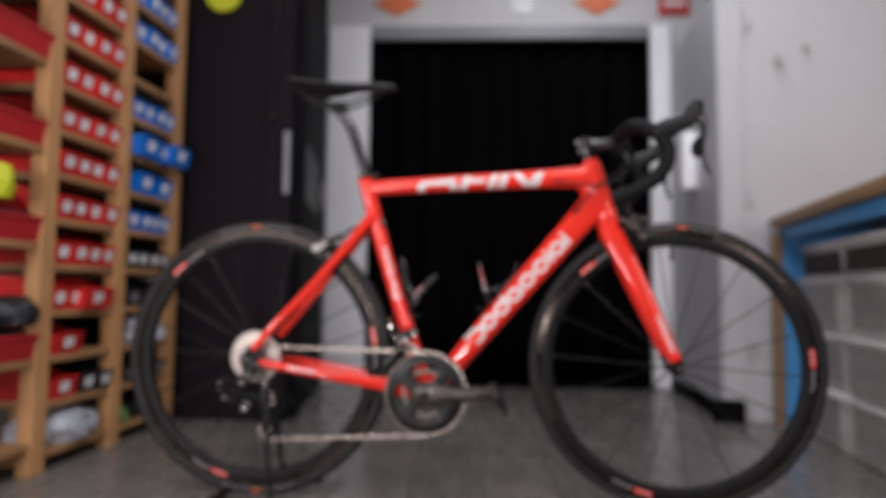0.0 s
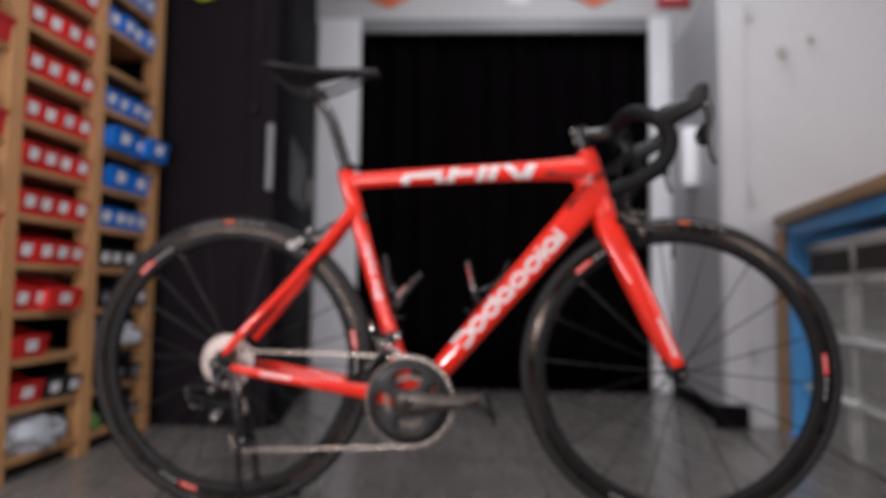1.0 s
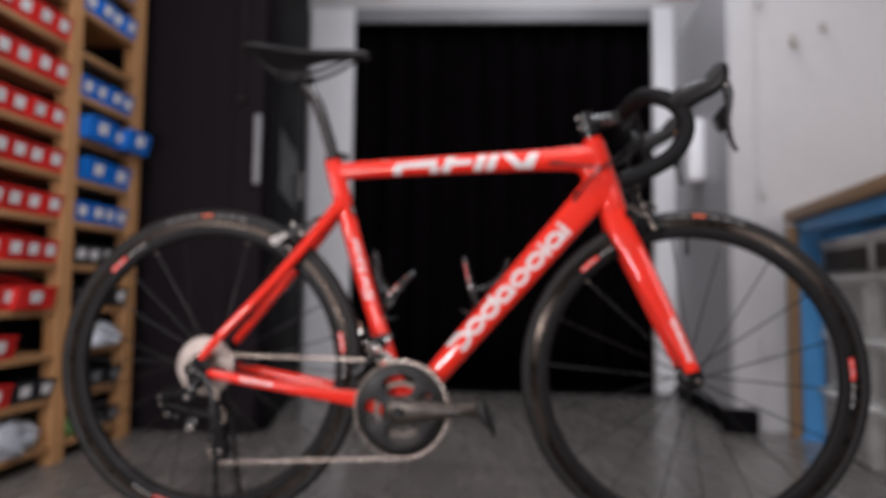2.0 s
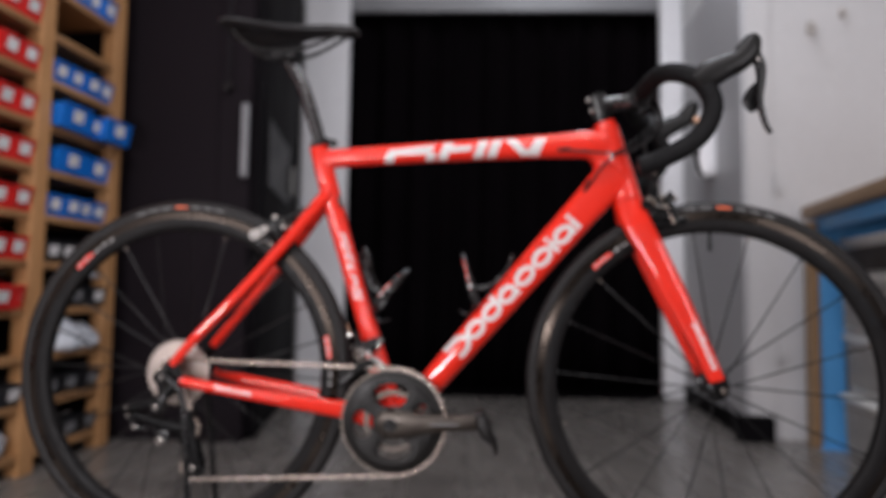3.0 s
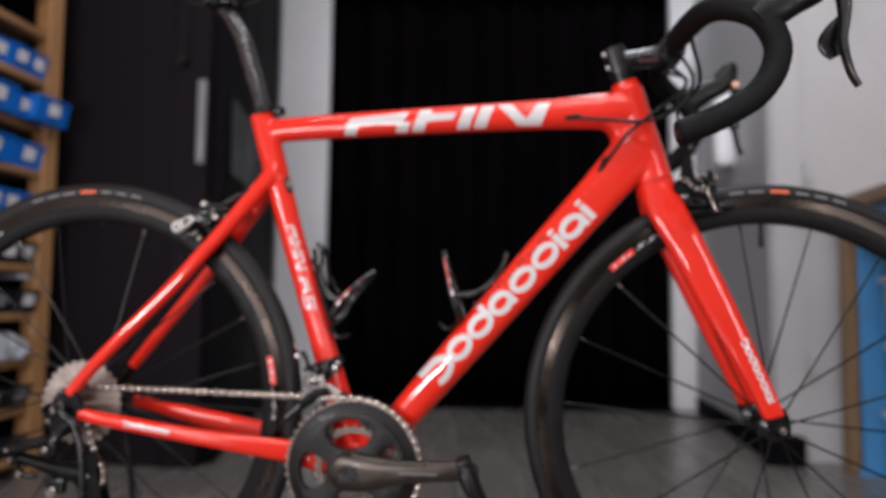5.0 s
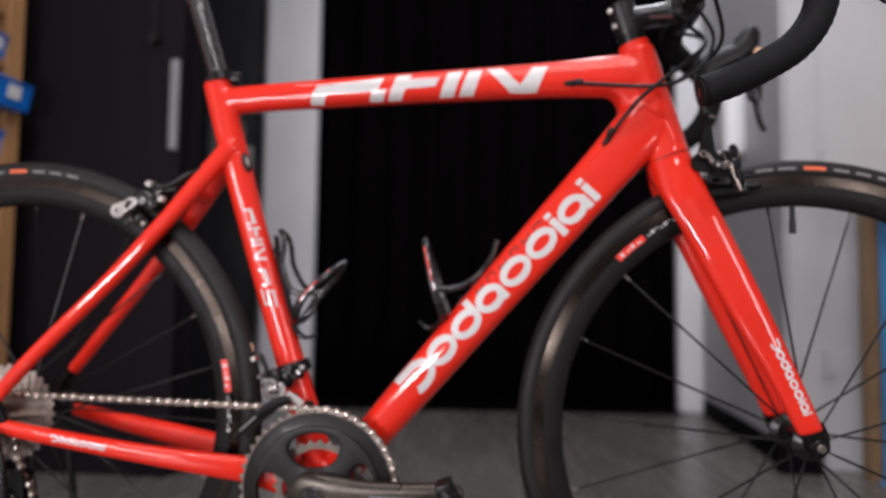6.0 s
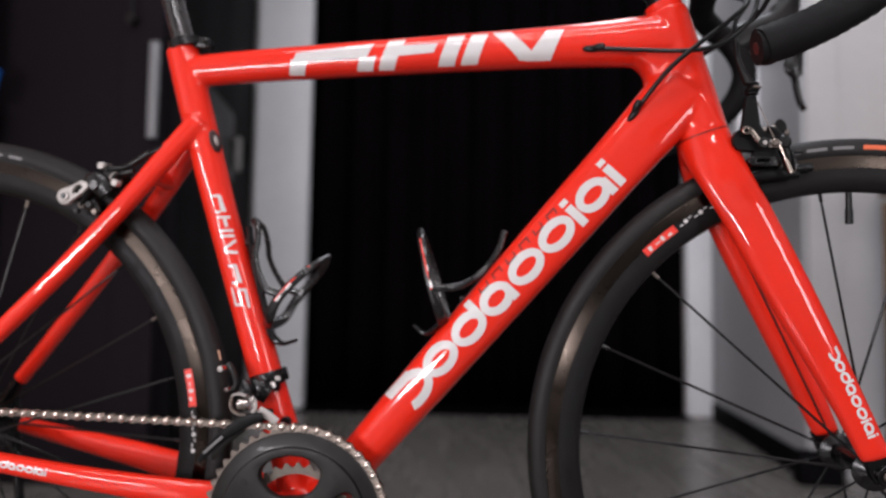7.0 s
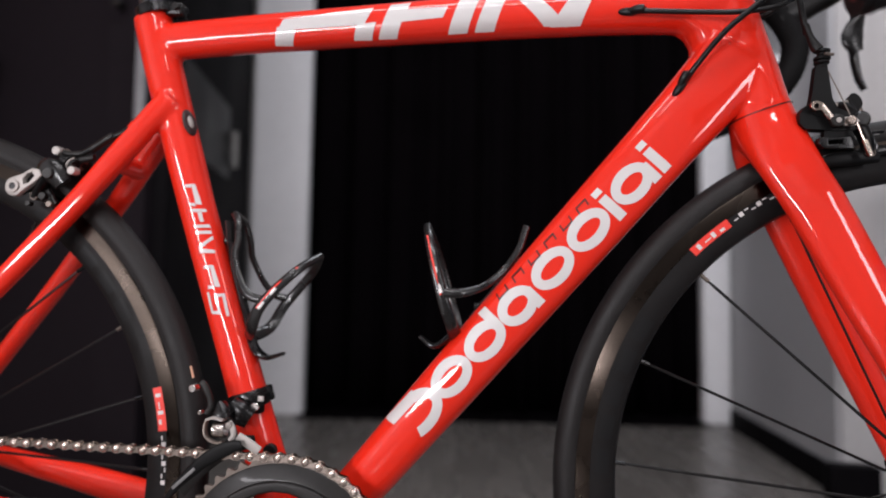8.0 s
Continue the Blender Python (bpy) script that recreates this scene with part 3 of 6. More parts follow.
def tote(m, top):
    t = thing("storage_tote", m, "low open-fronted grey plastic tote on a stack of totes" if top else "grey translucent plastic storage tote under the bench", "tote", "totes under the bench")
    bm = bmesh.new()
    w0, h0, d0 = 0.36, 0.118 if top else 0.186, 0.46
    loops = []
    for f, z in ((0.93, 0.0), (0.97, 0.01), (0.985, h0 * 0.7), (1.0, h0)):
        loops.append([Vector((x * f, y * f, z)) for x, y in ((-d0 / 2, -w0 / 2), (d0 / 2, -w0 / 2), (d0 / 2, w0 / 2), (-d0 / 2, w0 / 2))])
    rings(bm, loops)
    part("body", bm, TOTEMID, t)
    part("rim", box(bmesh.new(), -d0 / 2 - 0.01, d0 / 2 + 0.01, -w0 / 2 - 0.01, w0 / 2 + 0.01, h0 - 0.014, h0 + 0.001, 0.004), TOTE, t, "pale grey folded rim")
    if top:
        # the opening is a flat panel, dark brown for the shade inside
        part("front_opening", boxed(-d0 / 2 - 0.004, -d0 / 2 + 0.006, -w0 / 2 + 0.025, w0 / 2 - 0.025, 0.014, h0 - 0.032, 0.003), BROWNDARK, t, "dark brown panel for the shaded inside of the open front")
    else:
        part("front_panel", boxed(-d0 / 2 - 0.003, -d0 / 2 + 0.006, -w0 / 2 + 0.03, w0 / 2 - 0.03, 0.03, h0 - 0.03, 0.003), TOTEDARK, t, "darker contents showing through")
    return t


for i, dy in enumerate((-0.30, -0.70, -1.10)):
    for k in range(4):
        q = pose(1.688, 1.085, 0, 0, 0, -6.4) @ pose(0.27 + 0.012 * ((i + k) % 2), dy, 0.001 + k * 0.1875)
        tote(q, k == 3)

# ---- ceiling lamps ----
for lx, ly, turn, watts, wide, long in LAMPS:
    t = thing("tube_lamp", pose(lx, ly, CEIL, 0, 0, turn), "white ceiling lamp with a long diffuser", "ceiling lamp", "ceiling lamps")
    part("housing", boxed(-wide / 2 - 0.02, wide / 2 + 0.02, -long / 2 - 0.03, long / 2 + 0.03, -0.06, 0.0, 0.006), JAMB, t)
    part("diffuser", boxed(-wide / 2 - 0.005, wide / 2 + 0.005, -long / 2 - 0.01, long / 2 + 0.01, -0.085, -0.061, 0.006), LAMPGLOW, t)

# glowing bodies of the two added panels, which stand out of view
for px, py, pz, wide, tall, watts, lean in ADDED_PANELS:
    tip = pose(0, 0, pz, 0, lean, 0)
    t = thing("light_panel", pose(px, py, 0, 0, 0, math.degrees(math.atan2(AIM.y - py, AIM.x - px)) - 90), "added narrow white light strip on a black stand, out of view", "light panel", "light panels")
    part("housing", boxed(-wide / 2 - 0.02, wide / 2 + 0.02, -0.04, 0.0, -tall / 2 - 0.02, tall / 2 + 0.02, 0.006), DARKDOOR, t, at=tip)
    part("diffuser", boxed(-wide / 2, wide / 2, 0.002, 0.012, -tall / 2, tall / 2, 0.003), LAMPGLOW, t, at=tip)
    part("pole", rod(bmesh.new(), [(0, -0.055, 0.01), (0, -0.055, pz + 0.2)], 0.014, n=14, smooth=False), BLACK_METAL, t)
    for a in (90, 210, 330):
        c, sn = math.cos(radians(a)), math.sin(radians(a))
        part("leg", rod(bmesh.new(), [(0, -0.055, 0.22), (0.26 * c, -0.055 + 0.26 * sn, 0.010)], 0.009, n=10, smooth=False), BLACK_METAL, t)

# ---- the road bicycle: rear axle over the origin, front towards +x, drive side towards -y ----
R_AX, F_AX, BB = V(0, 0, 0.336), V(1.008, 0, 0.336), V(0.426, 0, 0.262)
bike = thing("road_bicycle", pose(0, 0, 0), "glossy red carbon road racing bicycle held upright by a rear stand", "bicycle")


def moulded(ob, voxel=0.0016, rounds=26):
    """Fuses overlapping tubes into one smooth moulded shell."""
    r = ob.modifiers.new("fuse", "REMESH")
    r.mode, r.voxel_size, r.use_smooth_shade = "VOXEL", voxel, True
    s = ob.modifiers.new("soften", "SMOOTH")
    s.factor, s.iterations = 0.5, rounds
    return ob


# one-piece frame
bm = bmesh.new()
sweep(bm, [(0.421, 0, 0.270, 0.021, 0.020), (0.376, 0, 0.410, 0.0188, 0.017), (0.327, 0, 0.562, 0.0180, 0.0160), (0.3035, 0, 0.640, 0.0188, 0.0165), (0.2805, 0, 0.720, 0.0193, 0.0168), (0.2625, 0, 0.785, 0.0190, 0.0168)], n=28, power=2.0)
sweep(bm, [(0.272, 0, 0.757, 0.018, 0.015), (0.36, 0, 0.763, 0.0185, 0.0165), (0.509, 0, 0.7705, 0.0195, 0.019), (0.70, 0, 0.779, 0.0222, 0.021), (0.79, 0, 0.783, 0.027, 0.023), (0.83, 0, 0.784, 0.029, 0.024)], n=28, power=2.4)
sweep(bm, [(0.442, 0, 0.266, 0.0235, 0.026, 2.2), (0.4808, 0, 0.312, 0.0232, 0.0255, 2.2), (0.5586, 0, 0.4034, 0.0260, 0.0255, 2.4), (0.6366, 0, 0.4947, 0.0285, 0.0255, 2.8), (0.7147, 0, 0.5858, 0.0304, 0.026, 3.4), (0.7539, 0, 0.6314, 0.0310, 0.0265, 3.6), (0.793, 0, 0.6768, 0.0325, 0.027, 3.6), (0.838, 0, 0.729, 0.036, 0.027, 3.2)], n=40)
sweep(bm, [(0.8578, 0, 0.6778, 0.0275, 0.0276), (0.8535, 0, 0.696, 0.0260, 0.0262), (0.848, 0, 0.717, 0.0255, 0.0255), (0.836, 0, 0.757, 0.0245, 0.0245), (0.8235, 0, 0.800, 0.0238, 0.0235), (0.8185, 0, 0.817, 0.0225, 0.0225)], n=32)
# gussets behind the head tube
for q in range(10):
    hw = 0.0045 + 0.0016 * q
    k = 0.020 * (1 - math.sqrt(1 - (hw / 0.0205) ** 2))
    plate(bm, [(0.766 + k, 0.766), (0.780 + k, 0.7590), (0.790 + k, 0.7515), (0.7955 + k, 0.741), (0.7955 + k, 0.729), (0.790 + k, 0.716), (0.780 + k, 0.701), (0.835, 0.700), (0.835, 0.775)], -hw, hw)
sweep(bm, [(0.814, 0, 0.684, 0.014, 0.020), (0.846, 0, 0.6935, 0.015, 0.0245)], n=20, smooth=False)
# bottom bracket shell
disc(bm, BB, 0.0235, -0.042, 0.042, n=32)
STAYS = []
for s in (-1, 1):
    # chainstay and seatstay
    near = s < 0
    cs = [(0.405, 0.022, 0.262, 0.021, 0.010), (0.36, 0.0275, 0.272, 0.0185, 0.009), (0.332, 0.0305, 0.2785, 0.0165, 0.0088), (0.30, 0.037, 0.2835, 0.0148, 0.0088), (0.20, 0.0535, 0.300, 0.0115, 0.009), (0.09, 0.061, 0.3175, 0.0098, 0.0085), (0.028, 0.063, 0.3275, 0.0092, 0.007)]
    if not near:
        cs = [(0.405, 0.022, 0.262, 0.021, 0.010), (0.36, 0.0275, 0.269, 0.0205, 0.009), (0.332, 0.0305, 0.2735, 0.0200, 0.0088), (0.30, 0.037, 0.2785, 0.0190, 0.0088), (0.20, 0.0535, 0.2955, 0.0155, 0.009), (0.09, 0.061, 0.3150, 0.0112, 0.0085), (0.036, 0.0625, 0.3255, 0.0092, 0.007)]
    sweep(bm, [(x, s * y, z, h - 0.0008, w - 0.0006) for x, y, z, h, w in cs[:3]], n=18, power=2.3)
    STAYS.append(("chain_stay", "glossy red chainstay", [(x, s * y, z, h, w) for x, y, z, h, w in cs], 2.3))
    ss = [(0.292, 0.010, 0.697, 0.0135, 0.010), (0.268, 0.018, 0.664, 0.0120, 0.0098), (0.2225, 0.027, 0.604, 0.0106, 0.0093), (0.198, 0.031, 0.574, 0.0103, 0.0092), (0.143, 0.041, 0.508, 0.0097, 0.0089), (0.080, 0.0535, 0.438, 0.0091, 0.0086), (0.056, 0.0585, 0.411, 0.0088, 0.0084)]
    ss += [(0.035, 0.061, 0.386, 0.0087, 0.0083), (0.012, 0.0635, 0.357, 0.0080, 0.007)] if near else [(0.032, 0.061, 0.383, 0.0082, 0.007)]
    sweep(bm, [(x, s * y, z, h, w) for x, y, z, h, w in ss[:3]], n=18, power=2.2)
    STAYS.append(("seat_stay", "glossy red seatstay", [(x, s * y, z, h + 0.0003, w + 0.0003) for x, y, z, h, w in ss[1:]], 2.2))
# brake bridge
sweep(bm, [(0.242, -0.024, 0.630, 0.012, 0.009), (0.242, 0.024, 0.630, 0.012, 0.009)], n=14, ref=(0.6, 0, 0.8), smooth=False)
frame_part = moulded(part("frame", bm, RED, bike, "one-piece glossy red carbon frame"))
stays = []
for name, label, pts, power in STAYS:
    stays.append(part(name, sweep(bmesh.new(), pts, per=10, n=32, power=power), RED, bike, label))
near_stay = stays[0]

# fork: two blades that part from one crown, in sections square to the steering axis
bm = bmesh.new()
side = V(0.956, 0, 0.292)
for s in (-1, 1):
    wide = 0.0 if s < 0 else 0.003
    rows = spline([(0.8530, 0.0000, 0.6940, 0.0246, 0.0246), (0.8580, 0.0000, 0.6765, 0.0275, 0.0275), (0.8614, 0.0030, 0.6640, 0.0281, 0.0275), (0.8662, 0.0135, 0.6480, 0.0281, 0.0204), (0.8740, 0.0245, 0.6270, 0.0269, 0.0140), (0.8830, 0.0302, 0.6075, 0.0262 - wide / 2, 0.0122), (0.8940, 0.0345, 0.5850, 0.0257 - wide, 0.0117), (0.9350, 0.0428, 0.4980, 0.0229 - wide, 0.0108), (0.9760, 0.0485, 0.4120, 0.0175, 0.009), (1.0035, 0.0510, 0.3510, 0.0150, 0.007)], 6)
    loops = []
    for x, y, z, h, w in rows:
        lp = []
        for j in range(36):
            c, sn = math.cos(2 * math.pi * j / 36), math.sin(2 * math.pi * j / 36)
            lp.append(V(x, s * y, z) + side * (h * math.copysign(abs(c) ** 0.86, c)) + V(0, w * math.copysign(abs(sn) ** 0.86, sn), 0))
        loops.append(lp)
    rings(bm, loops)
fork_part = moulded(part("fork", bm, RED, bike, "glossy red carbon fork"), 0.0020, 40)

# headset gap, dropouts, axles
bm = bmesh.new()
sweep(bm, [(0.8577, 0, 0.6775, 0.0289, 0.0287), (0.8580, 0, 0.6766, 0.0289, 0.0287)], n=40, smooth=False)
part("headset_seal", bm, CABLE, bike, "thin black seal ring")
for s in (-1, 1):
    bm = bmesh.new()
    plate(bm, [(0.994, 0.362), (1.014, 0.364), (1.0205, 0.348), (1.0205, 0.332), (1.0135, 0.325), (1.002, 0.326), (0.995, 0.336), (0.990, 0.352)], s * 0.047, s * 0.0545)
    part("front_dropout", bm, BLACK_METAL, bike, "black fork end")
    part("axle_washer", disc(bmesh.new(), F_AX, 0.0088, s * 0.0545, s * 0.0585, n=20), BLACK_METAL, bike, "black axle washer")
    part("skewer_nut", disc(bmesh.new(), F_AX, 0.0050, s * 0.0585, s * 0.064, n=18, bevel=0.0016), RINGTEETH, bike, "dull steel skewer end")
    bm = bmesh.new()
    plate(bm, [(-0.013, 0.346), (0.004, 0.366), (0.020, 0.366), (0.034, 0.338), (0.036, 0.318), (0.022, 0.314), (0.016, 0.298), (0.002, 0.292), (-0.012, 0.300), (-0.015, 0.322)], s * 0.062, s * 0.0685)
    if s > 0:
        sweep(bm, [(0.038, 0.0625, 0.3250, 0.0080, 0.006), (0.004, 0.064, 0.333, 0.009, 0.005)], n=12, smooth=False)
        sweep(bm, [(0.034, 0.0610, 0.386, 0.0075, 0.006), (0.008, 0.064, 0.350, 0.008, 0.005)], n=12, smooth=False)
    part("rear_dropout", bm, BLACK_METAL, bike, "black rear dropout")
    bm = disc(bmesh.new(), R_AX, 0.0105, s * 0.0685, s * 0.077, n=20)
    disc(bm, R_AX, 0.0055, s * 0.077, s * 0.083, n=14)
    part("skewer_nut", bm, STEEL, bike, "bright steel skewer end")


# ---- decals, laid on the tubes as thin films ----
def film(name, shapes, o, d, material, target, parent, y=-0.09, label="", step=0.0022, off=0.0004):
    """Each shape becomes one thin film on the tube. Shapes in (along, across) metres from o, along the direction d in the side plane:
    ('ring', s, n, rs, rn, thickness, from, to) or ('quad', four corners)."""
    d = Vector((d[0], 0, d[1])).normalized()
    nrm = Vector((-d.z, 0, d.x))
    for idx, sh in enumerate(shapes):
        bm = bmesh.new()
        P = lambda s, n: bm.verts.new(Vector((o[0], y, o[1])) + d * s + nrm * n)
        if sh[0] == "ring":
            _, s, n, rs, rn, th, a0, a1 = sh
            k = max(12, int(abs(a1 - a0) / 7.5))
            full = abs(a1 - a0) >= 360
            cols = []
            for i in range(k if full else k + 1):
                a = radians(a0 + (a1 - a0) * i / k)
                cols.append([P(s + (rs - th * q / 3) * math.cos(a), n + (rn - th * q / 3) * math.sin(a)) for q in range(4)])
            for i in range(k):
                A, B = cols[i], cols[(i + 1) % len(cols)]
                for q in range(3):
                    bm.faces.new((A[q], A[q + 1], B[q + 1], B[q]))
        else:
            c = [Vector(p).to_2d() for p in sh[1:]]
            ku = max(1, int(max((c[1] - c[0]).length, (c[2] - c[3]).length) / step))
            kv = max(1, int(max((c[3] - c[0]).length, (c[2] - c[1]).length) / step))
            g = [[None] * (kv + 1) for _ in range(ku + 1)]
            for i in range(ku + 1):
                for j in range(kv + 1):
                    u, v = i / ku, j / kv
                    p = (c[0] * (1 - u) + c[1] * u) * (1 - v) + (c[3] * (1 - u) + c[2] * u) * v
                    g[i][j] = P(p.x, p.y)
            for i in range(ku):
                for j in range(kv):
                    bm.faces.new((g[i][j], g[i + 1][j], g[i + 1][j + 1], g[i][j + 1]))
        me = bpy.data.meshes.new(name)
        bm.normal_update()
        for f in bm.faces:
            if f.normal.y > 0:
                f.normal_flip()
        bm.to_mesh(me)
        bm.free()
        me.materials.append(material)
        for p in me.polygons:
            p.use_smooth = True
        ob = new(name, me)
        ob.parent = parent
        if label:
            ob["label"] = label
        w = ob.modifiers.new("lay_on", "SHRINKWRAP")
        w.target, w.wrap_method, w.wrap_mode, w.offset = target, "PROJECT", "ABOVE_SURFACE", off + 0.00015 * (idx % 3)
        w.use_project_y, w.use_positive_direction, w.use_negative_direction = True, True, False
        if target in FRONT:
            FRONT.append(ob)


def bar(s0, s1, n0, n1, slant=0.0):
    return ("quad", (s0 + slant * n0, n0), (s1 + slant * n0, n0), (s1 + slant * n1, n1), (s0 + slant * n1, n1))


FRONT = [fork_part]  # all that turns with the fork


def wordmark(sc, fat=1.0, tall=1.0):
    """The maker's mark as plain wide rings, arcs and bars, at a scale."""
    th = 0.0090 * fat
    out = []
    for c, half, a0, a1 in ((0.0420, 0.0222, 0, 360), (0.0868, 0.0222, 0, 360), (0.1300, 0.0205, 0, 360), (0.1765, 0.0228, 0, 360), (0.2235, 0.0228, 0, 360), (0.2800, 0.0215, 0, 360)):
        out.append(("ring", c * sc, -0.0012 * sc, half * sc, 0.0155 * sc, th * sc, a0, a1))
    out.append(("ring", -0.005 * sc, -0.0018 * sc, 0.0285 * sc, 0.0182 * sc, 0.0095 * sc * fat, -115, 70))
    out.append(("quad", (-0.031 * sc, 0.0163 * sc), (-0.0265 * sc, 0.0068 * sc), (0.004 * sc, 0.0070 * sc), (0.006 * sc, 0.0163 * sc)))
    for s0, n0, n1 in ((0.1000, -0.0005, 0.0195), (0.1412, -0.0165, 0.0030), (0.2480, -0.0165, 0.0095), (0.2935, -0.0165, 0.0030), (0.3060, -0.0165, 0.0095), (0.2480, 0.0125, 0.0185), (0.3060, 0.0125, 0.0185)):
        out.append(bar(s0 * sc, (s0 + 0.0094) * sc, n0 * sc, n1 * sc))
    if tall != 1.0:
        out = [(q[0], q[1], q[2] * tall, q[3], q[4] * tall, *q[5:]) if q[0] == "ring" else (q[0], *[(s, n * tall) for s, n in q[1:]]) for q in out]
    return out


DT = (0.181, 0.200)
film("tube_mark", wordmark(1.0), (0.5485, 0.4020), DT, WHITE_DECAL, frame_part, bike, label="white maker's mark on the down tube")
sd = []
for i in range(6):
    s0 = 0.1180 + 0.0212 * i
    sd += [bar(s0, s0 + 0.0014, 0.0128, 0.0190, 0.3), bar(s0 + 0.0115, s0 + 0.0129, 0.0128, 0.0190, 0.3)]
    sd.append(bar(s0, s0 + 0.0129, 0.0178 if i % 2 else 0.0128, 0.0191 if i % 2 else 0.0141, 0.3))
film("tube_mark", sd, (0.5480, 0.4030), DT, BLACK_DECAL, frame_part, bike, label="thin dark mark on the down tube", step=0.002)
# top tube mark: slanted white blocks, as (x, z)
tts = [("quad", (0.3975, 0.7485), (0.4150, 0.7485), (0.4205, 0.7605), (0.4015, 0.7640)), ("quad", (0.4020, 0.7605), (0.4880, 0.7635), (0.4970, 0.7805), (0.4075, 0.7715)),
       ("quad", (0.4765, 0.7520), (0.4945, 0.7522), (0.5000, 0.7660), (0.4810, 0.7640)), ("quad", (0.5010, 0.7525), (0.5190, 0.7530), (0.5330, 0.7850), (0.5135, 0.7835)),
       ("quad", (0.5240, 0.7655), (0.5640, 0.7685), (0.5690, 0.7790), (0.5280, 0.7775)), ("quad", (0.5685, 0.7555), (0.5870, 0.7562), (0.5995, 0.7880), (0.5805, 0.7868)),
       ("quad", (0.5940, 0.7565), (0.6125, 0.7570), (0.6250, 0.7895), (0.6065, 0.7885)), ("quad", (0.6285, 0.7900), (0.6490, 0.7910), (0.6810, 0.7595), (0.6590, 0.7600)),
       ("quad", (0.6655, 0.7595), (0.6930, 0.7600), (0.7070, 0.7915), (0.6880, 0.7910))]
film("tube_mark", tts, (0, 0), (1, 0), WHITE_DECAL, frame_part, bike, label="white slanted blocks on the top tube")
# seat tube mark reads downwards: thin double lines with cross bars
ST = (0.0370, -0.1325)
sts = []
for s0, quads in ((0.0, tts), (0.082, tts[:3])):
    for q in quads:
        sts.append(("quad", *[(s0 + (x - 0.3975) * (0.239 if s0 == 0 else 0.25), (z - 0.768 - 0.045 * (x - 0.55)) * 0.43) for x, z in q[1:]]))
sts += [bar(0.112, 0.1345, 0.0045, 0.0082, 0.2), bar(0.1115, 0.1325, -0.0020, 0.0015, 0.2), bar(0.110, 0.131, -0.0088, -0.0054, 0.2), bar(0.1115, 0.1158, -0.001, 0.0070, 0.2), bar(0.1280, 0.1325, -0.0075, 0.0005, 0.2)]


def slim(q, k):
    """Narrows a bar across its shorter side."""
    c = [Vector(p) for p in q[1:]]
    pairs = ((0, 1), (3, 2)) if (c[1] - c[0]).length < (c[3] - c[0]).length else ((0, 3), (1, 2))
    for i, j in pairs:
        mid = (c[i] + c[j]) / 2
        c[i], c[j] = mid + (c[i] - mid) * k, mid + (c[j] - mid) * k
    return ("quad", *[tuple(p) for p in c])


sts = [slim(q, 0.72) for q in sts]
film("tube_mark", sts, (0.3180, 0.6112), ST, WHITE_DECAL, frame_part, bike, label="small white lines on the seat tube", step=0.0016)
# fork and chainstay marks
film("fork_mark", wordmark(0.262, 1.15, 1.15), (0.9655, 0.4500), (0.032, -0.076), WHITE_DECAL, fork_part, bike, label="small white maker's mark on the fork blade", step=0.0012)
film("tube_mark", wordmark(0.205, 1.15, 1.05), (0.1030, 0.3172), (0.079, -0.0125), WHITE_DECAL, near_stay, bike, label="small white maker's mark on the chainstay", step=0.0012)
for rad, up, lift, m_, lab in ((0.0080, 0.0138, 0.0010, BLACK_DECAL, "small black oval badge"), (0.0036, 0.0074, 0.0019, PAINTSILVER, "silver emblem of the badge")):
    bm = bmesh.new()
    bmesh.ops.create_uvsphere(bm, u_segments=20, v_segments=10, radius=1)
    ax = V(-0.275, 0, 0.961)
    nb = V(0.85, -0.46, 0.243).normalized()
    q = Matrix((nb.cross(ax) * -1, ax, nb)).transposed().to_4x4()
    q.translation = V(0.2955, 0, 0.668) + nb * (0.0176 + lift)
    q = q @ Matrix.Diagonal((rad, up, 0.0022, 1))
    bmesh.ops.transform(bm, matrix=q, verts=bm.verts)
    part("tube_badge", bm, m_, bike, lab)


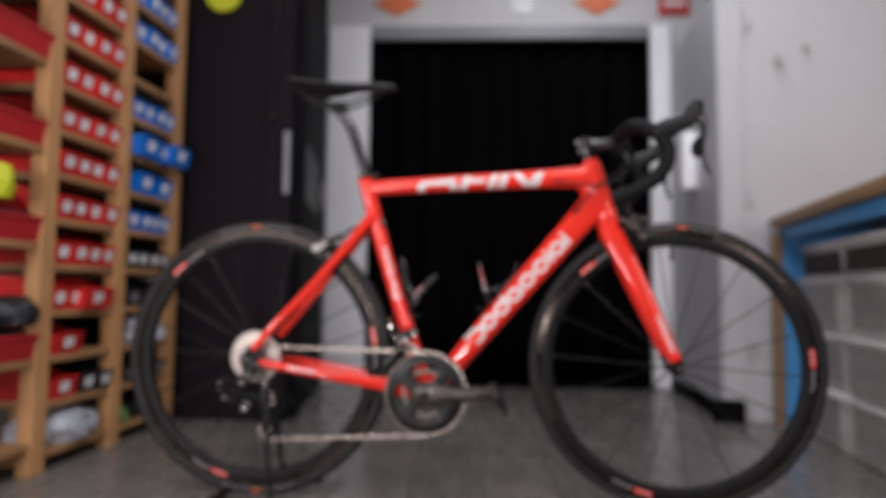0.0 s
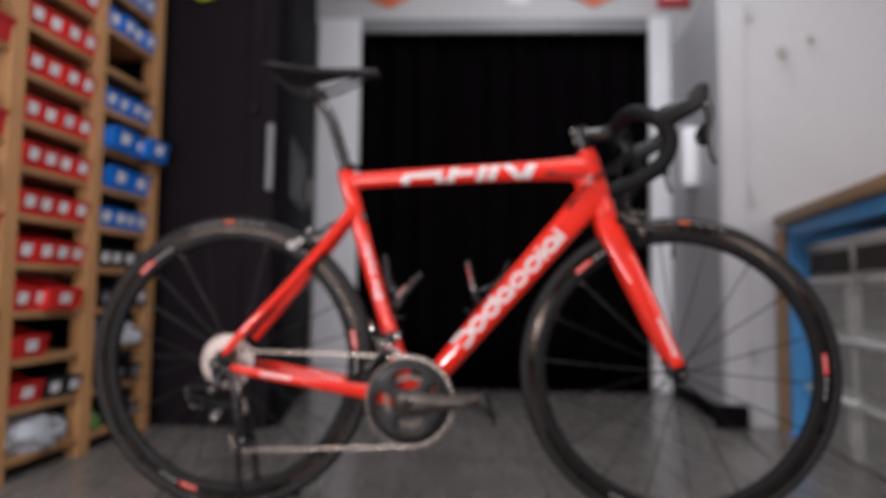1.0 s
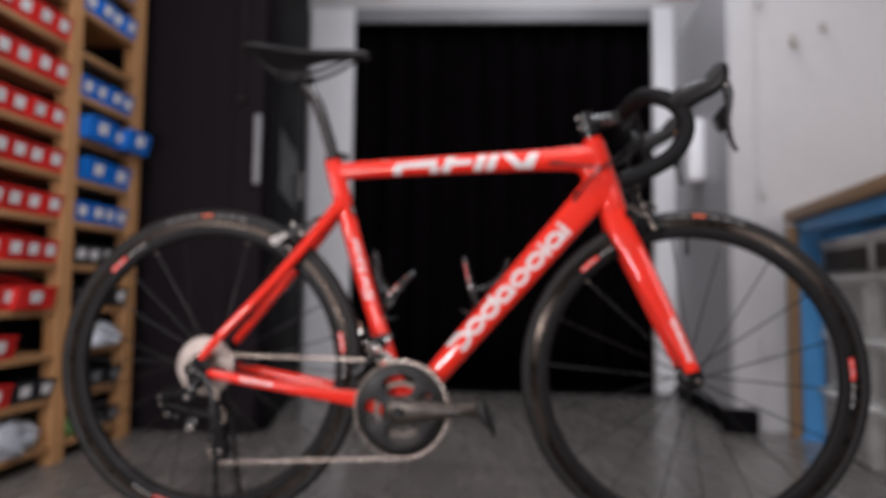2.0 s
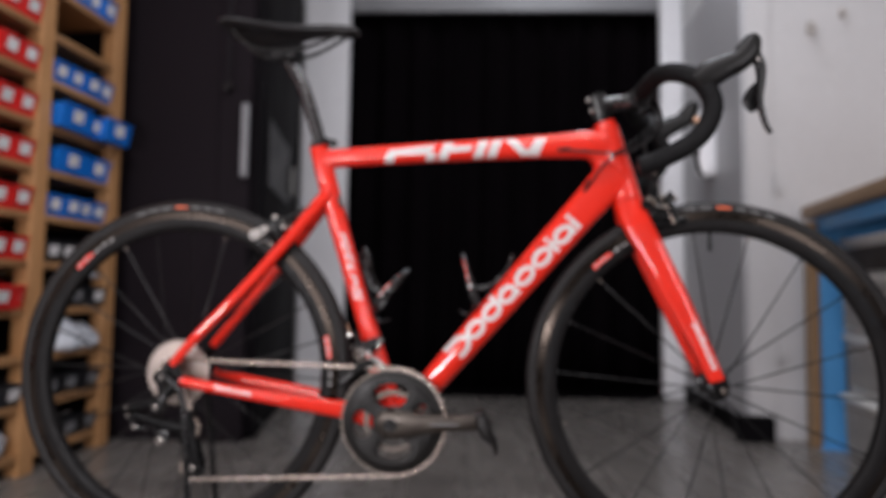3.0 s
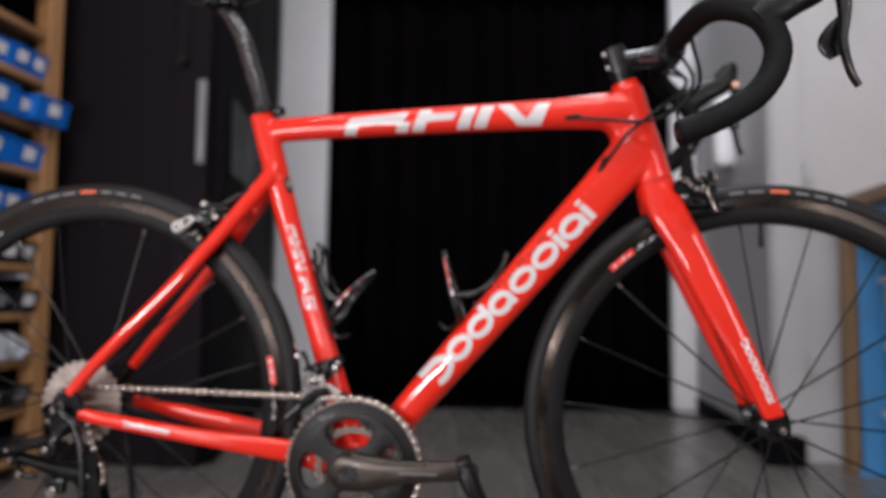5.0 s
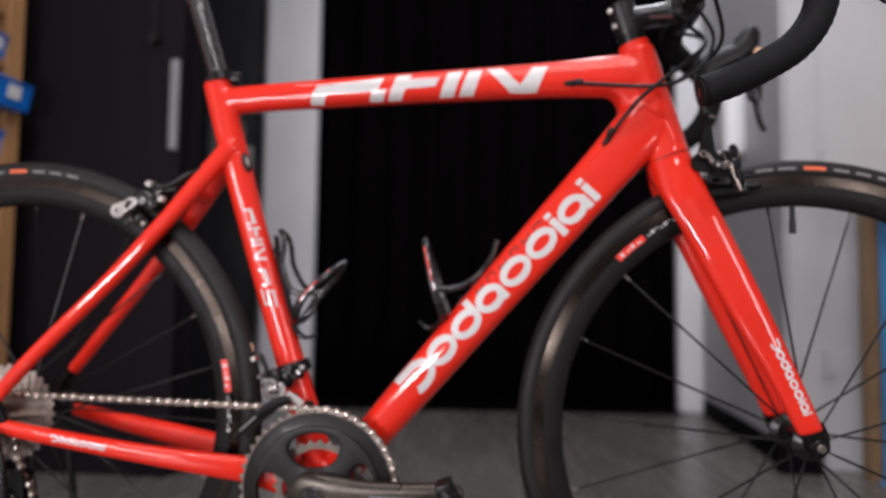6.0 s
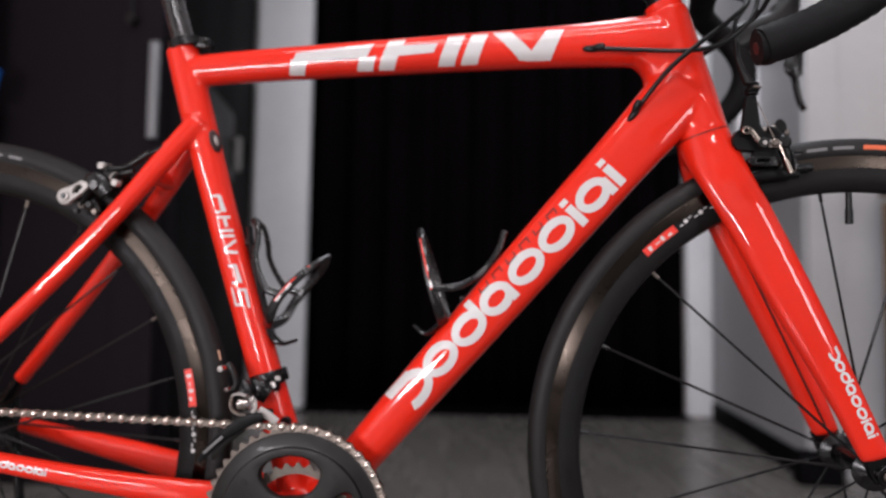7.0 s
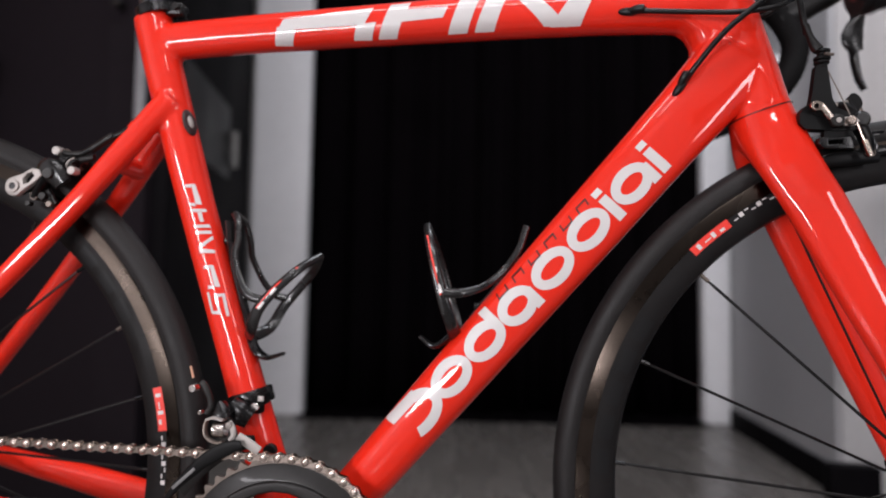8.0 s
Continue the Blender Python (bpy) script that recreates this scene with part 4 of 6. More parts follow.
# ---- wheels ----
def make_wheel(name, c, spokes, phase, front, ro, tr):
    w = new(name)
    w.empty_display_size = 0.05
    w.parent = bike
    w.matrix_basis = Matrix.Translation(c)
    prof = []
    for i in range(17):
        a = radians(-128 + 256 * i / 16)
        prof.append((ro - tr + tr * math.cos(a), 0.0134 * math.sin(a)))
    prof = [(0.3128, -0.0112)] + prof + [(0.3128, 0.0112)]
    part("tyre", lathe(bmesh.new(), prof, 160), RUBBER, w, "black rubber road tyre")
    part("rim", lathe(bmesh.new(), [(0.3125, -0.0108), (0.3105, -0.0116), (0.3015, -0.0118), (0.296, -0.0125), (0.288, -0.0118), (0.2818, -0.0085), (0.2795, -0.003), (0.2795, 0.003), (0.2818, 0.0085), (0.288, 0.0118), (0.296, 0.0125), (0.3015, 0.0118), (0.3105, 0.0116), (0.3125, 0.0108)], 160), RIMC, w, "deep black carbon rim")
    for s in (-1, 1):
        part("brake_track", lathe(bmesh.new(), [(0.3165, s * 0.0116), (0.3152, s * 0.0121), (0.3036, s * 0.0123), (0.3036, s * 0.0108), (0.3165, s * 0.0104)], 160), TRACK, w, "brownish grey brake track")
    # hub
    if front:
        hp = [(0.0, -0.048), (0.0085, -0.048), (0.0085, -0.043), (0.0135, -0.040), (0.0195, -0.036), (0.0195, -0.033), (0.011, -0.029), (0.0095, 0.0), (0.011, 0.029), (0.0195, 0.033), (0.0195, 0.036), (0.0135, 0.040), (0.0085, 0.043), (0.0085, 0.048), (0.0, 0.048)]
        fl = (-0.0345, 0.0345)
        fr = 0.0175
    else:
        hp = [(0.0, -0.060), (0.010, -0.060), (0.016, -0.050), (0.017, -0.019), (0.025, -0.017), (0.025, -0.014), (0.014, -0.009), (0.013, 0.02), (0.024, 0.031), (0.024, 0.035), (0.015, 0.040), (0.010, 0.060), (0.0, 0.060)]
        fl = (-0.0155, 0.033)
        fr = 0.022
    part("hub", lathe(bmesh.new(), hp, 40, closed=False), BLACK_METAL, w, "black hub")
    sp = bmesh.new()
    # one bladed spoke, built along +z and shared
    sweep(sp, [(0, 0, 0, 0.0010, 0.0010), (0, 0, 0.03, 0.0010, 0.0010), (0, 0, 0.07, 0.0014, 0.0007), (0, 0, 0.93, 0.0014, 0.0007), (0, 0, 0.97, 0.0010, 0.0010), (0, 0, 1.0, 0.0010, 0.0010)], n=6, smooth=False)
    me = mesh_of("spoke", sp, SPOKE)
    for k in range(spokes):
        s = k % 2
        a = radians(phase + 360 * k / spokes)
        lean = 0 if front or s == 1 else (1 if (k // 2) % 2 else -1)
        ah = a + lean * radians(62)
        p0 = V(fr * math.cos(ah), fl[s], fr * math.sin(ah))
        p1 = V(0.2805 * math.cos(a), 0.0015 * (-1 if s == 0 else 1), 0.2805 * math.sin(a))
        dv = p1 - p0
        q = dv.to_track_quat("Z", "X")
        share("spoke", me, w, Matrix.LocRotScale(p0, q, (1, 1, dv.length)))
        part("nipple", rod(bmesh.new(), [p1 - dv.normalized() * 0.010, p1 + dv.normalized() * 0.002], 0.0019, n=8, smooth=False), BLACK_METAL if k % 3 else RINGTEETH, w)
    return w


def rim_side(r):
    """Half width of the rim or tyre at a radius."""
    return float(np.interp(r, [0.2795, 0.2818, 0.288, 0.296, 0.3015, 0.3122, 0.3175, 0.3233, 0.329], [0.003, 0.0085, 0.0118, 0.0125, 0.0122, 0.0121, 0.0122, 0.0136, 0.0130]))


def arc_film(name, w, r0, r1, a0, a1, material, label="", lift=0.0003):
    """A thin curved label on the side of a wheel, between two radii and two angles."""
    bm = bmesh.new()
    k = max(2, int(abs(a1 - a0) / 1.5))
    cols = []
    for i in range(k + 1):
        a = radians(a0 + (a1 - a0) * i / k)
        cols.append([bm.verts.new((r * math.cos(a), -rim_side(r) - lift, r * math.sin(a))) for r in [r0 + (r1 - r0) * q / 4 for q in range(5)]])
    for i in range(k):
        for q in range(4):
            bm.faces.new((cols[i][q], cols[i][q + 1], cols[i + 1][q + 1], cols[i + 1][q]))
    o = part(name, bm, material, w, label)
    return o


def dress(w, starts, valve, tyre):
    """Rim labels at three places, tyre labels and a valve."""
    for a in starts:
        arc_film("rim_label", w, 0.2960, 0.3045, a, a - 8.0, RIM_RED, "red rim label")
        for j, (r0, r1, wd) in enumerate(((0.2975, 0.3028, 0.7), (0.2990, 0.3002, 1.3), (0.2975, 0.3028, 0.7), (0.2975, 0.3000, 0.9))):
            arc_film("rim_label_bar", w, r0, r1, a - 1.1 - 1.6 * j, a - 1.1 - wd - 1.6 * j, WHITE_DECAL, "small white bar", 0.0006)
        for j in range(8):
            lo, hi = ((0.2984, 0.2996), (0.2984, 0.3024), (0.3012, 0.3024))[j % 3]
            arc_film("rim_label_bar", w, lo, hi, a - 8.9 - 1.15 * j, a - 9.7 - 1.15 * j, WHITE_DECAL, "small white bar")
        for j in range(5):
            arc_film("rim_label_bar", w, 0.2870, 0.2990, a + 14 + 6.2 * j, a + 18.4 + 6.2 * j, RIM_GREY, "dark grey bar")
    for a in (tyre, tyre - 180):
        arc_film("tyre_label", w, 0.3225, 0.3272, a + 4.4, a, TYRE_ORANGE, "orange tyre label")
        for j in range(3):
            arc_film("tyre_label", w, 0.3228, 0.3262, a + 6 + 4.6 * j, a + 9.6 + 4.6 * j, TYRE_GREY, "grey tyre label")
        for j in range(3):
            arc_film("tyre_label", w, 0.3228, 0.3262, a - 1.6 - 4.4 * j, a - 4.6 - 4.4 * j, TYRE_GREY, "grey tyre label")
    d = V(math.cos(radians(valve)), 0, math.sin(radians(valve)))
    bm = rod(bmesh.new(), [d * 0.2795, d * 0.262], 0.0031, n=10, smooth=False)
    rod(bm, [d * 0.262, d * 0.246], 0.0038, n=10, smooth=False)
    part("valve", bm, CABLE, w, "black valve with cap")


fw = make_wheel("front_wheel", F_AX, 18, 136.5, True, 0.3364, 0.0130)
dress(fw, (135.0, 9.0, 260.0), 90.5, 84.5)
FRONT.append(fw)
rw = make_wheel("rear_wheel", R_AX, 24, 73.5, False, 0.3395, 0.0140)
dress(rw, (14.6, 138.0, 257.0), 200.0, 89.5)

# ---- drivetrain ----
ring_c = V(0.429, -0.0445, 0.262)
NT, PITCH = 48, 0.0127
RP = NT * PITCH / (2 * math.pi)


def toothed(bm, c, teeth, r_in, y0, y1, depth=0.0054):
    rp = teeth * PITCH / (2 * math.pi)
    outer, n = [], teeth * 6
    for i in range(n):
        f = (i % 6) / 6
        r = rp - depth * 0.55 + depth * (0.5 + 0.5 * math.cos(2 * math.pi * f)) ** 1.3
        outer.append((r, 2 * math.pi * i / n))
    vs = []
    for y in (y0, y1):
        vs.append([bm.verts.new((c[0] + r * math.cos(a), c[1] + y, c[2] + r * math.sin(a))) for r, a in outer])
        vs.append([bm.verts.new((c[0] + r_in * math.cos(a), c[1] + y, c[2] + r_in * math.sin(a))) for r, a in outer])
    for i in range(n):
        j = (i + 1) % n
        bm.faces.new((vs[0][i], vs[0][j], vs[1][j], vs[1][i]))
        bm.faces.new((vs[2][i], vs[3][i], vs[3][j], vs[2][j]))
        bm.faces.new((vs[0][i], vs[2][i], vs[2][j], vs[0][j]))
        bm.faces.new((vs[1][i], vs[1][j], vs[3][j], vs[3][i]))
    return bm


crank = new("crankset")
crank.empty_display_size = 0.05
crank.parent = bike
part("outer_chainring", toothed(bmesh.new(), ring_c, NT, 0.0780, -0.0018, 0.0018), RINGTEETH, crank, "worn grey toothed outer chainring")
bm = lathe(bmesh.new(), [(0.0926, -0.0024), (0.0910, -0.0036), (0.0825, -0.0048), (0.0810, -0.0056), (0.0745, -0.0060), (0.0730, -0.0018), (0.0926, -0.0018)], 96, ring_c)
part("ring_cover", bm, CRANK_GREY, crank, "dark grey hollow ring face")
part("inner_chainring", toothed(bmesh.new(), ring_c + V(0, 0.0075, 0), 28, 0.0470, -0.001, 0.001), RINGTEETH, crank, "dull grey inner chainring")


def holed(outer, holes, y0, y1, bevel=0.0):
    """A plate in the xz plane with rounded holes through it."""
    bm = bmesh.new()
    edges = []
    for lp in (outer, *holes):
        vs = [bm.verts.new((x, y0, z)) for x, z in lp]
        edges += [bm.edges.new((vs[i], vs[(i + 1) % len(vs)])) for i in range(len(vs))]
    bmesh.ops.triangle_fill(bm, use_beauty=True, edges=edges, normal=(0, -1, 0))
    rims = [e for e in bm.edges if len(e.link_faces) == 1]
    r = bmesh.ops.extrude_face_region(bm, geom=bm.faces[:])
    for v in r["geom"]:
        if isinstance(v, bmesh.types.BMVert):
            v.co.y = y1
    if bevel:
        bmesh.ops.bevel(bm, geom=[e for e in rims if e.is_valid], offset=bevel, segments=3, affect="EDGES", profile=0.5)
    return bm


def window(mid, half, r0, r1):
    """A rounded opening between two radii and two angles of the spider."""
    out = []
    for i in range(28):
        t = 2 * math.pi * i / 28
        c, sn = math.cos(t), math.sin(t)
        a = radians(mid + half * math.copysign(abs(c) ** 0.72, c))
        r = (r0 + r1) / 2 + (r1 - r0) / 2 * math.copysign(abs(sn) ** 0.72, sn)
        out.append((ring_c.x + r * math.cos(a), ring_c.z + r * math.sin(a)))
    return out


rim = [(ring_c.x + 0.0785 * math.cos(2 * math.pi * i / 72), ring_c.z + 0.0785 * math.sin(2 * math.pi * i / 72)) for i in range(72)]
opens = [window(94, 35, 0.028, 0.0695), window(185, 25, 0.036, 0.0735), window(276, 35, 0.028, 0.0695), window(8, 25, 0.044, 0.0735)]
bm = holed(rim, opens, ring_c.y - 0.0105, ring_c.y - 0.0020, 0.0022)
disc(bm, ring_c + V(0, -0.008, 0), 0.027, -0.010, 0.012, n=32, bevel=0.004)
part("spider", bm, CRANK_GREY, crank, "dark grey four-arm crank spider")
PED = V(0.595, -0.066, 0.2705)
bm = bmesh.new()
sweep(bm, [(0.402, -0.0610, 0.2615, 0.012, 0.007), (0.413, -0.0625, 0.2615, 0.0235, 0.009), (0.432, -0.0640, 0.2615, 0.0265, 0.0105), (0.455, -0.0655, 0.262, 0.0240, 0.0105), (0.495, -0.0670, 0.2645, 0.0175, 0.0095), (0.55, -0.068, 0.2680, 0.0140, 0.0085), (0.590, -0.068, 0.2705, 0.0136, 0.0078), (0.603, -0.068, 0.2710, 0.0100, 0.006), (0.609, -0.068, 0.2712, 0.005, 0.004)], n=28, power=2.3)
part("crank_arm", bm, ARMGREY, crank, "dark grey crank arm with a brown sheen")
part("axle_cap", disc(bmesh.new(), V(0.4290, -0.0745, 0.2615), 0.0125, -0.0015, 0.003, n=28, bevel=0.001), BLACK_METAL, crank, "black axle cap")
# thin grey bar paints the streak of light along the arm
part("arm_mark", boxed(0.500, 0.552, -0.0772, -0.0764, 0.2652, 0.2672), MIDGREY, crank, "dim grey bar for the streak of light on the crank arm")
bm = bmesh.new()
sweep(bm, [(0.436, 0.0605, 0.2625, 0.022, 0.008), (0.405, 0.0635, 0.2615, 0.019, 0.008), (0.35, 0.0665, 0.2610, 0.0150, 0.0075), (0.28, 0.068, 0.2600, 0.0140, 0.0072), (0.260, 0.068, 0.2600, 0.0135, 0.0068), (0.250, 0.068, 0.2600, 0.009, 0.005)], n=22, power=2.6)
part("crank_arm", bm, CRANK_GREY, crank, "dark grey satin crank arm")
for a in (49, 142, 229, 322):
    d = V(math.cos(radians(a)), 0, math.sin(radians(a)))
    part("ring_bolt", disc(bmesh.new(), ring_c + d * 0.0665 + V(0, -0.0095, 0), 0.0040, -0.0014, 0.002, n=14), CRANK_GREY, crank)


def pedal(c, s, turn):
    """A clipless pedal whose spindle runs along y, away from the crank for s = -1 on the drive side."""
    p = new("pedal")
    p.empty_display_size = 0.03
    p.parent = bike
    p.matrix_basis = Matrix.Translation(c) @ Matrix.Rotation(radians(turn), 4, "Y")
    bm = disc(bmesh.new(), (0, 0, 0), 0.0055, 0, s * 0.062, n=16)
    disc(bm, (0, 0, 0), 0.0085, s * 0.008, s * 0.016, n=16)
    part("spindle", bm, STEEL, p, "bright pedal spindle")
    bm = bmesh.new()
    y0, y1 = sorted((s * 0.018, s * 0.068))
    sweep(bm, [(-0.024, (y0 + y1) / 2, 0.0, 0.0060, 0.018), (-0.012, (y0 + y1) / 2, 0.001, 0.0120, 0.024), (0.008, (y0 + y1) / 2, 0.002, 0.0110, 0.025), (0.022, (y0 + y1) / 2, 0.007, 0.0070, 0.021), (0.034, (y0 + y1) / 2, 0.008, 0.0048, 0.014), (0.044, (y0 + y1) / 2, 0.004, 0.0036, 0.010)], n=18, power=2.6)
    part("body", bm, CRANK_GREY, p, "dark grey pedal body")
    part("binding", box(bmesh.new(), -0.031, -0.019, y0 + 0.010, y1 - 0.010, -0.008, 0.010, 0.003), CRANK_GREY, p, "black spring binding")
    return p


pedal(PED + V(0.003, -0.007, 0), -1, 70)
pedal(V(0.258, 0.075, 0.260), 1, 55)

# cassette: eleven toothed sprockets
cas = new("cassette")
cas.empty_display_size = 0.03
cas.parent = bike
teeth = (11, 12, 13, 14, 16, 18, 20, 22, 25, 28, 31)
for i, tt in enumerate(teeth):
    y = -0.0475 + 0.0029 * i
    rp = tt * PITCH / (2 * math.pi)
    part("cog", toothed(bmesh.new(), R_AX + V(0, y, 0), tt, max(0.0175, rp - 0.014), -0.0009, 0.0009, 0.005), COG, cas)
part("lockring", lathe(bmesh.new(), [(0.0175, -0.0525), (0.0185, -0.049), (0.009, -0.049), (0.009, -0.0525)], 40, R_AX), BLACK_METAL, cas, "black lockring")
bm = bmesh.new()
for i in range(5):
    a = radians(20 + 72 * i)
    d = V(math.cos(a), 0, math.sin(a))
    sweep(bm, [tuple(R_AX + d * 0.02 + V(0, -0.026, 0)) + (0.006, 0.0012), tuple(R_AX + d * 0.05 + V(0, -0.0195, 0)) + (0.004, 0.0012)], n=8, smooth=False)
part("carrier", bm, BLACK_METAL, cas, "black sprocket carrier")

# rear derailleur
rd = new("rear_derailleur")
rd.empty_display_size = 0.03
rd.parent = bike
G1, G2 = V(0.034, -0.044, 0.236), V(0.052, -0.044, 0.166)
bm = bmesh.new()
sweep(bm, [(0.016, -0.070, 0.320, 0.009, 0.005), (0.002, -0.072, 0.300, 0.0095, 0.006), (-0.004, -0.074, 0.284, 0.011, 0.008)], n=14)
disc(bm, V(-0.004, -0.072, 0.282), 0.0125, -0.014, 0.008, n=24)
part("hanger_bolt", bm, BLACK_METAL, rd, "black hanger and bolt")
bm = bmesh.new()
sweep(bm, [(-0.004, -0.077, 0.290, 0.0090, 0.007), (-0.030, -0.081, 0.287, 0.0080, 0.008), (-0.054, -0.083, 0.280, 0.0092, 0.008), (-0.068, -0.080, 0.274, 0.0078, 0.007)], n=18, power=2.6)
part("cable_arm", rod(bmesh.new(), [(-0.060, -0.078, 0.268), (-0.050, -0.074, 0.243), (-0.030, -0.070, 0.240)], 0.0045, n=10), BLACK_METAL, rd, "black cable arm")
part("stop_screw_block", box(bmesh.new(), -0.016, 0.012, -0.070, -0.058, 0.214, 0.236, 0.003), BLACK_METAL, rd, "black screw block")
part("outer_link", bm, DULLBLACK, rd, "glossy black parallelogram link")
bm = bmesh.new()
sweep(bm, [(-0.064, -0.070, 0.265, 0.0088, 0.008), (-0.032, -0.064, 0.257, 0.0080, 0.010), (0.006, -0.057, 0.243, 0.0115, 0.009), (0.034, -0.054, 0.238, 0.010, 0.006)], n=18, power=2.6)
part("knuckle", bm, DULLBLACK, rd, "black lower knuckle")
part("link_plate", plate(bmesh.new(), [(-0.062, 0.2830), (-0.050, 0.2875), (-0.012, 0.2925), (-0.008, 0.2865), (-0.048, 0.2785), (-0.060, 0.2770)], -0.0945, -0.0905), BLACK_METAL, rd, "black link plate")
for p, r in ((V(-0.055, -0.0945, 0.2815), 0.0028), (V(-0.062, -0.079, 0.2640), 0.0030), (V(-0.004, -0.087, 0.282), 0.0045), (V(-0.050, -0.076, 0.243), 0.0045), (V(-0.003, -0.072, 0.218), 0.0078)):
    part("bolt", disc(bmesh.new(), p, r, -0.004, 0.004, n=14), STEEL, rd, "bright steel bolt")
for y in (-0.0515, -0.0365):
    bm = bmesh.new()
    sweep(bm, [tuple(G1 + V(0.010, y - G1.y, 0.034)) + (0.008, 0.0012), tuple(G1 + V(0, y - G1.y, 0)) + (0.018, 0.0013), tuple((G1 + G2) / 2 + V(0.004, y - G1.y, 0)) + (0.014, 0.0013), tuple(G2 + V(0, y - G1.y, 0)) + (0.019, 0.0013), tuple(G2 + V(0.006, y - G1.y, -0.012)) + (0.004, 0.0012)], n=12)
    part("cage_plate", bm, DULLBLACK, rd, "black cage plate")
for g in (G1, G2):
    part("pulley", toothed(bmesh.new(), g, 12, 0.006, -0.0018, 0.0018), BLACK_METAL, rd, "black guide pulley")
    part("pulley_bolt", disc(bmesh.new(), g, 0.005, -0.010, 0.010, n=12), STEEL, rd)

# chain: separate links along one closed loop
cog_c, cog_r = V(0, -0.0388, 0.336), 14 * PITCH / (2 * math.pi)


def arc_pts(c, r, a0, a1, n):
    return [V(c[0] + r * math.cos(radians(a0 + (a1 - a0) * i / n)), c[1], c[2] + r * math.sin(radians(a0 + (a1 - a0) * i / n))) for i in range(n + 1)]


gr = 12 * PITCH / (2 * math.pi)
loop = arc_pts(ring_c, RP, 92, -88, 40)
loop += arc_pts(G2, gr, -95, -225, 10)
loop += arc_pts(G1, gr, -55, 60, 10)
loop += arc_pts(cog_c, cog_r, -40, -268, 30)
loop.append(loop[0].copy())
seg = [(loop[i + 1] - loop[i]).length for i in range(len(loop) - 1)]
total = sum(seg)
NL = 2 * round(total / PITCH / 2)
step = total / NL


def along(sv):
    sv %= total
    for i, l in enumerate(seg):
        if sv <= l:
            return loop[i].lerp(loop[i + 1], sv / l if l else 0)
        sv -= l
    return loop[-1]


chain = new("chain")
chain.empty_display_size = 0.03
chain.parent = bike


def link_mesh(outer):
    """A pair of waisted side plates with riveted pins, or with rollers between them."""
    bm = bmesh.new()
    ys = (0.0031, 0.0022) if outer else (0.0020, 0.0012)
    h, r = PITCH / 2, 0.0044 if outer else 0.0041
    pts = []
    for c, a0 in ((h, -118), (-h, 62)):
        for i in range(10):
            a = radians(a0 + 236 * i / 9)
            pts.append((c + r * math.cos(a), r * math.sin(a)))
        pts.append((0, 0.0025 * (1 if c > 0 else -1)))
    for s in (-1, 1):
        y0, y1 = sorted((s * ys[0], s * ys[1]))
        plate(bm, pts, y0, y1)
    n0 = len(bm.faces)
    for e in ((-h, h) if outer else ()):
        for s in (-1, 1):
            rings(bm, [[Vector((e + q * math.cos(2 * math.pi * j / 12), s * y, q * math.sin(2 * math.pi * j / 12))) for j in range(12)] for q, y in ((0.0035, 0.0031), (0.0033, 0.0039), (0.0026, 0.0046), (0.0012, 0.0050))])
    for e in ((-h, h) if not outer else ()):
        disc(bm, V(e, 0, 0), 0.0039, -0.0012, 0.0012, n=12)
    n1 = len(bm.faces)
    bm.faces.ensure_lookup_table()
    for f in bm.faces[n0:n1]:
        f.material_index = 1
    me = mesh_of("link", bm, CHAIN)
    me.materials.append(CHAINPIN)
    return me


lm = (link_mesh(True), link_mesh(False))
for i in range(NL):
    a, b = along(i * step), along((i + 1) * step)
    d = (b - a).normalized()
    yv = V(0, 1, 0)
    yv = (yv - d * yv.dot(d)).normalized()
    zv = d.cross(yv)
    m = Matrix((d, yv, zv)).transposed().to_4x4()
    m.translation = (a + b) / 2
    share("link", lm[i % 2], chain, m)

# front derailleur: band clamp, body with spring, cage
fd = new("front_derailleur")
fd.empty_display_size = 0.03
fd.parent = bike
stz = lambda z: 0.379 + (0.410 - z) * 0.30
bm = bmesh.new()
sweep(bm, [(stz(0.396), 0, 0.396, 0.0200, 0.0188), (stz(0.3975), 0, 0.3975, 0.0212, 0.0198), (stz(0.4085), 0, 0.4085, 0.0212, 0.0198), (stz(0.410), 0, 0.410, 0.0200, 0.0188)], n=36, smooth=False)
part("clamp_band", bm, BLACK_METAL, fd, "black seat tube clamp")
bm = box(bmesh.new(), 0.3915, 0.4020, -0.021, -0.006, 0.3995, 0.4105, 0.0025)
box(bm, 0.390, 0.398, -0.019, -0.008, 0.391, 0.400, 0.002)
part("clamp_lug", bm, DULLBLACK, fd, "dark clamp lug")
part("clamp_bolt", disc(bmesh.new(), V(0.3935, -0.021, 0.3985), 0.0040, -0.0035, 0.001, n=14), STEEL, fd)
# thin silver edge laid on the face of the lug
part("lug_edge", box(bmesh.new(), 0.3955, 0.4015, -0.0225, -0.0205, 0.4035, 0.4085, 0.0008), PAINTSILVER, fd, "bright silver lug edge")
bm = bmesh.new()
sweep(bm, [(0.372, -0.026, 0.3985, 0.0100, 0.008), (0.381, -0.026, 0.3935, 0.0110, 0.009), (0.390, -0.024, 0.388, 0.0095, 0.008)], n=18, power=3.0)
sweep(bm, [(0.3665, -0.036, 0.4050, 0.0035, 0.006), (0.3690, -0.038, 0.3965, 0.0085, 0.008), (0.3700, -0.040, 0.3900, 0.0095, 0.008)], n=16, power=2.6)
part("body", bm, BLACK_METAL, fd, "black derailleur body")
bm = bmesh.new()
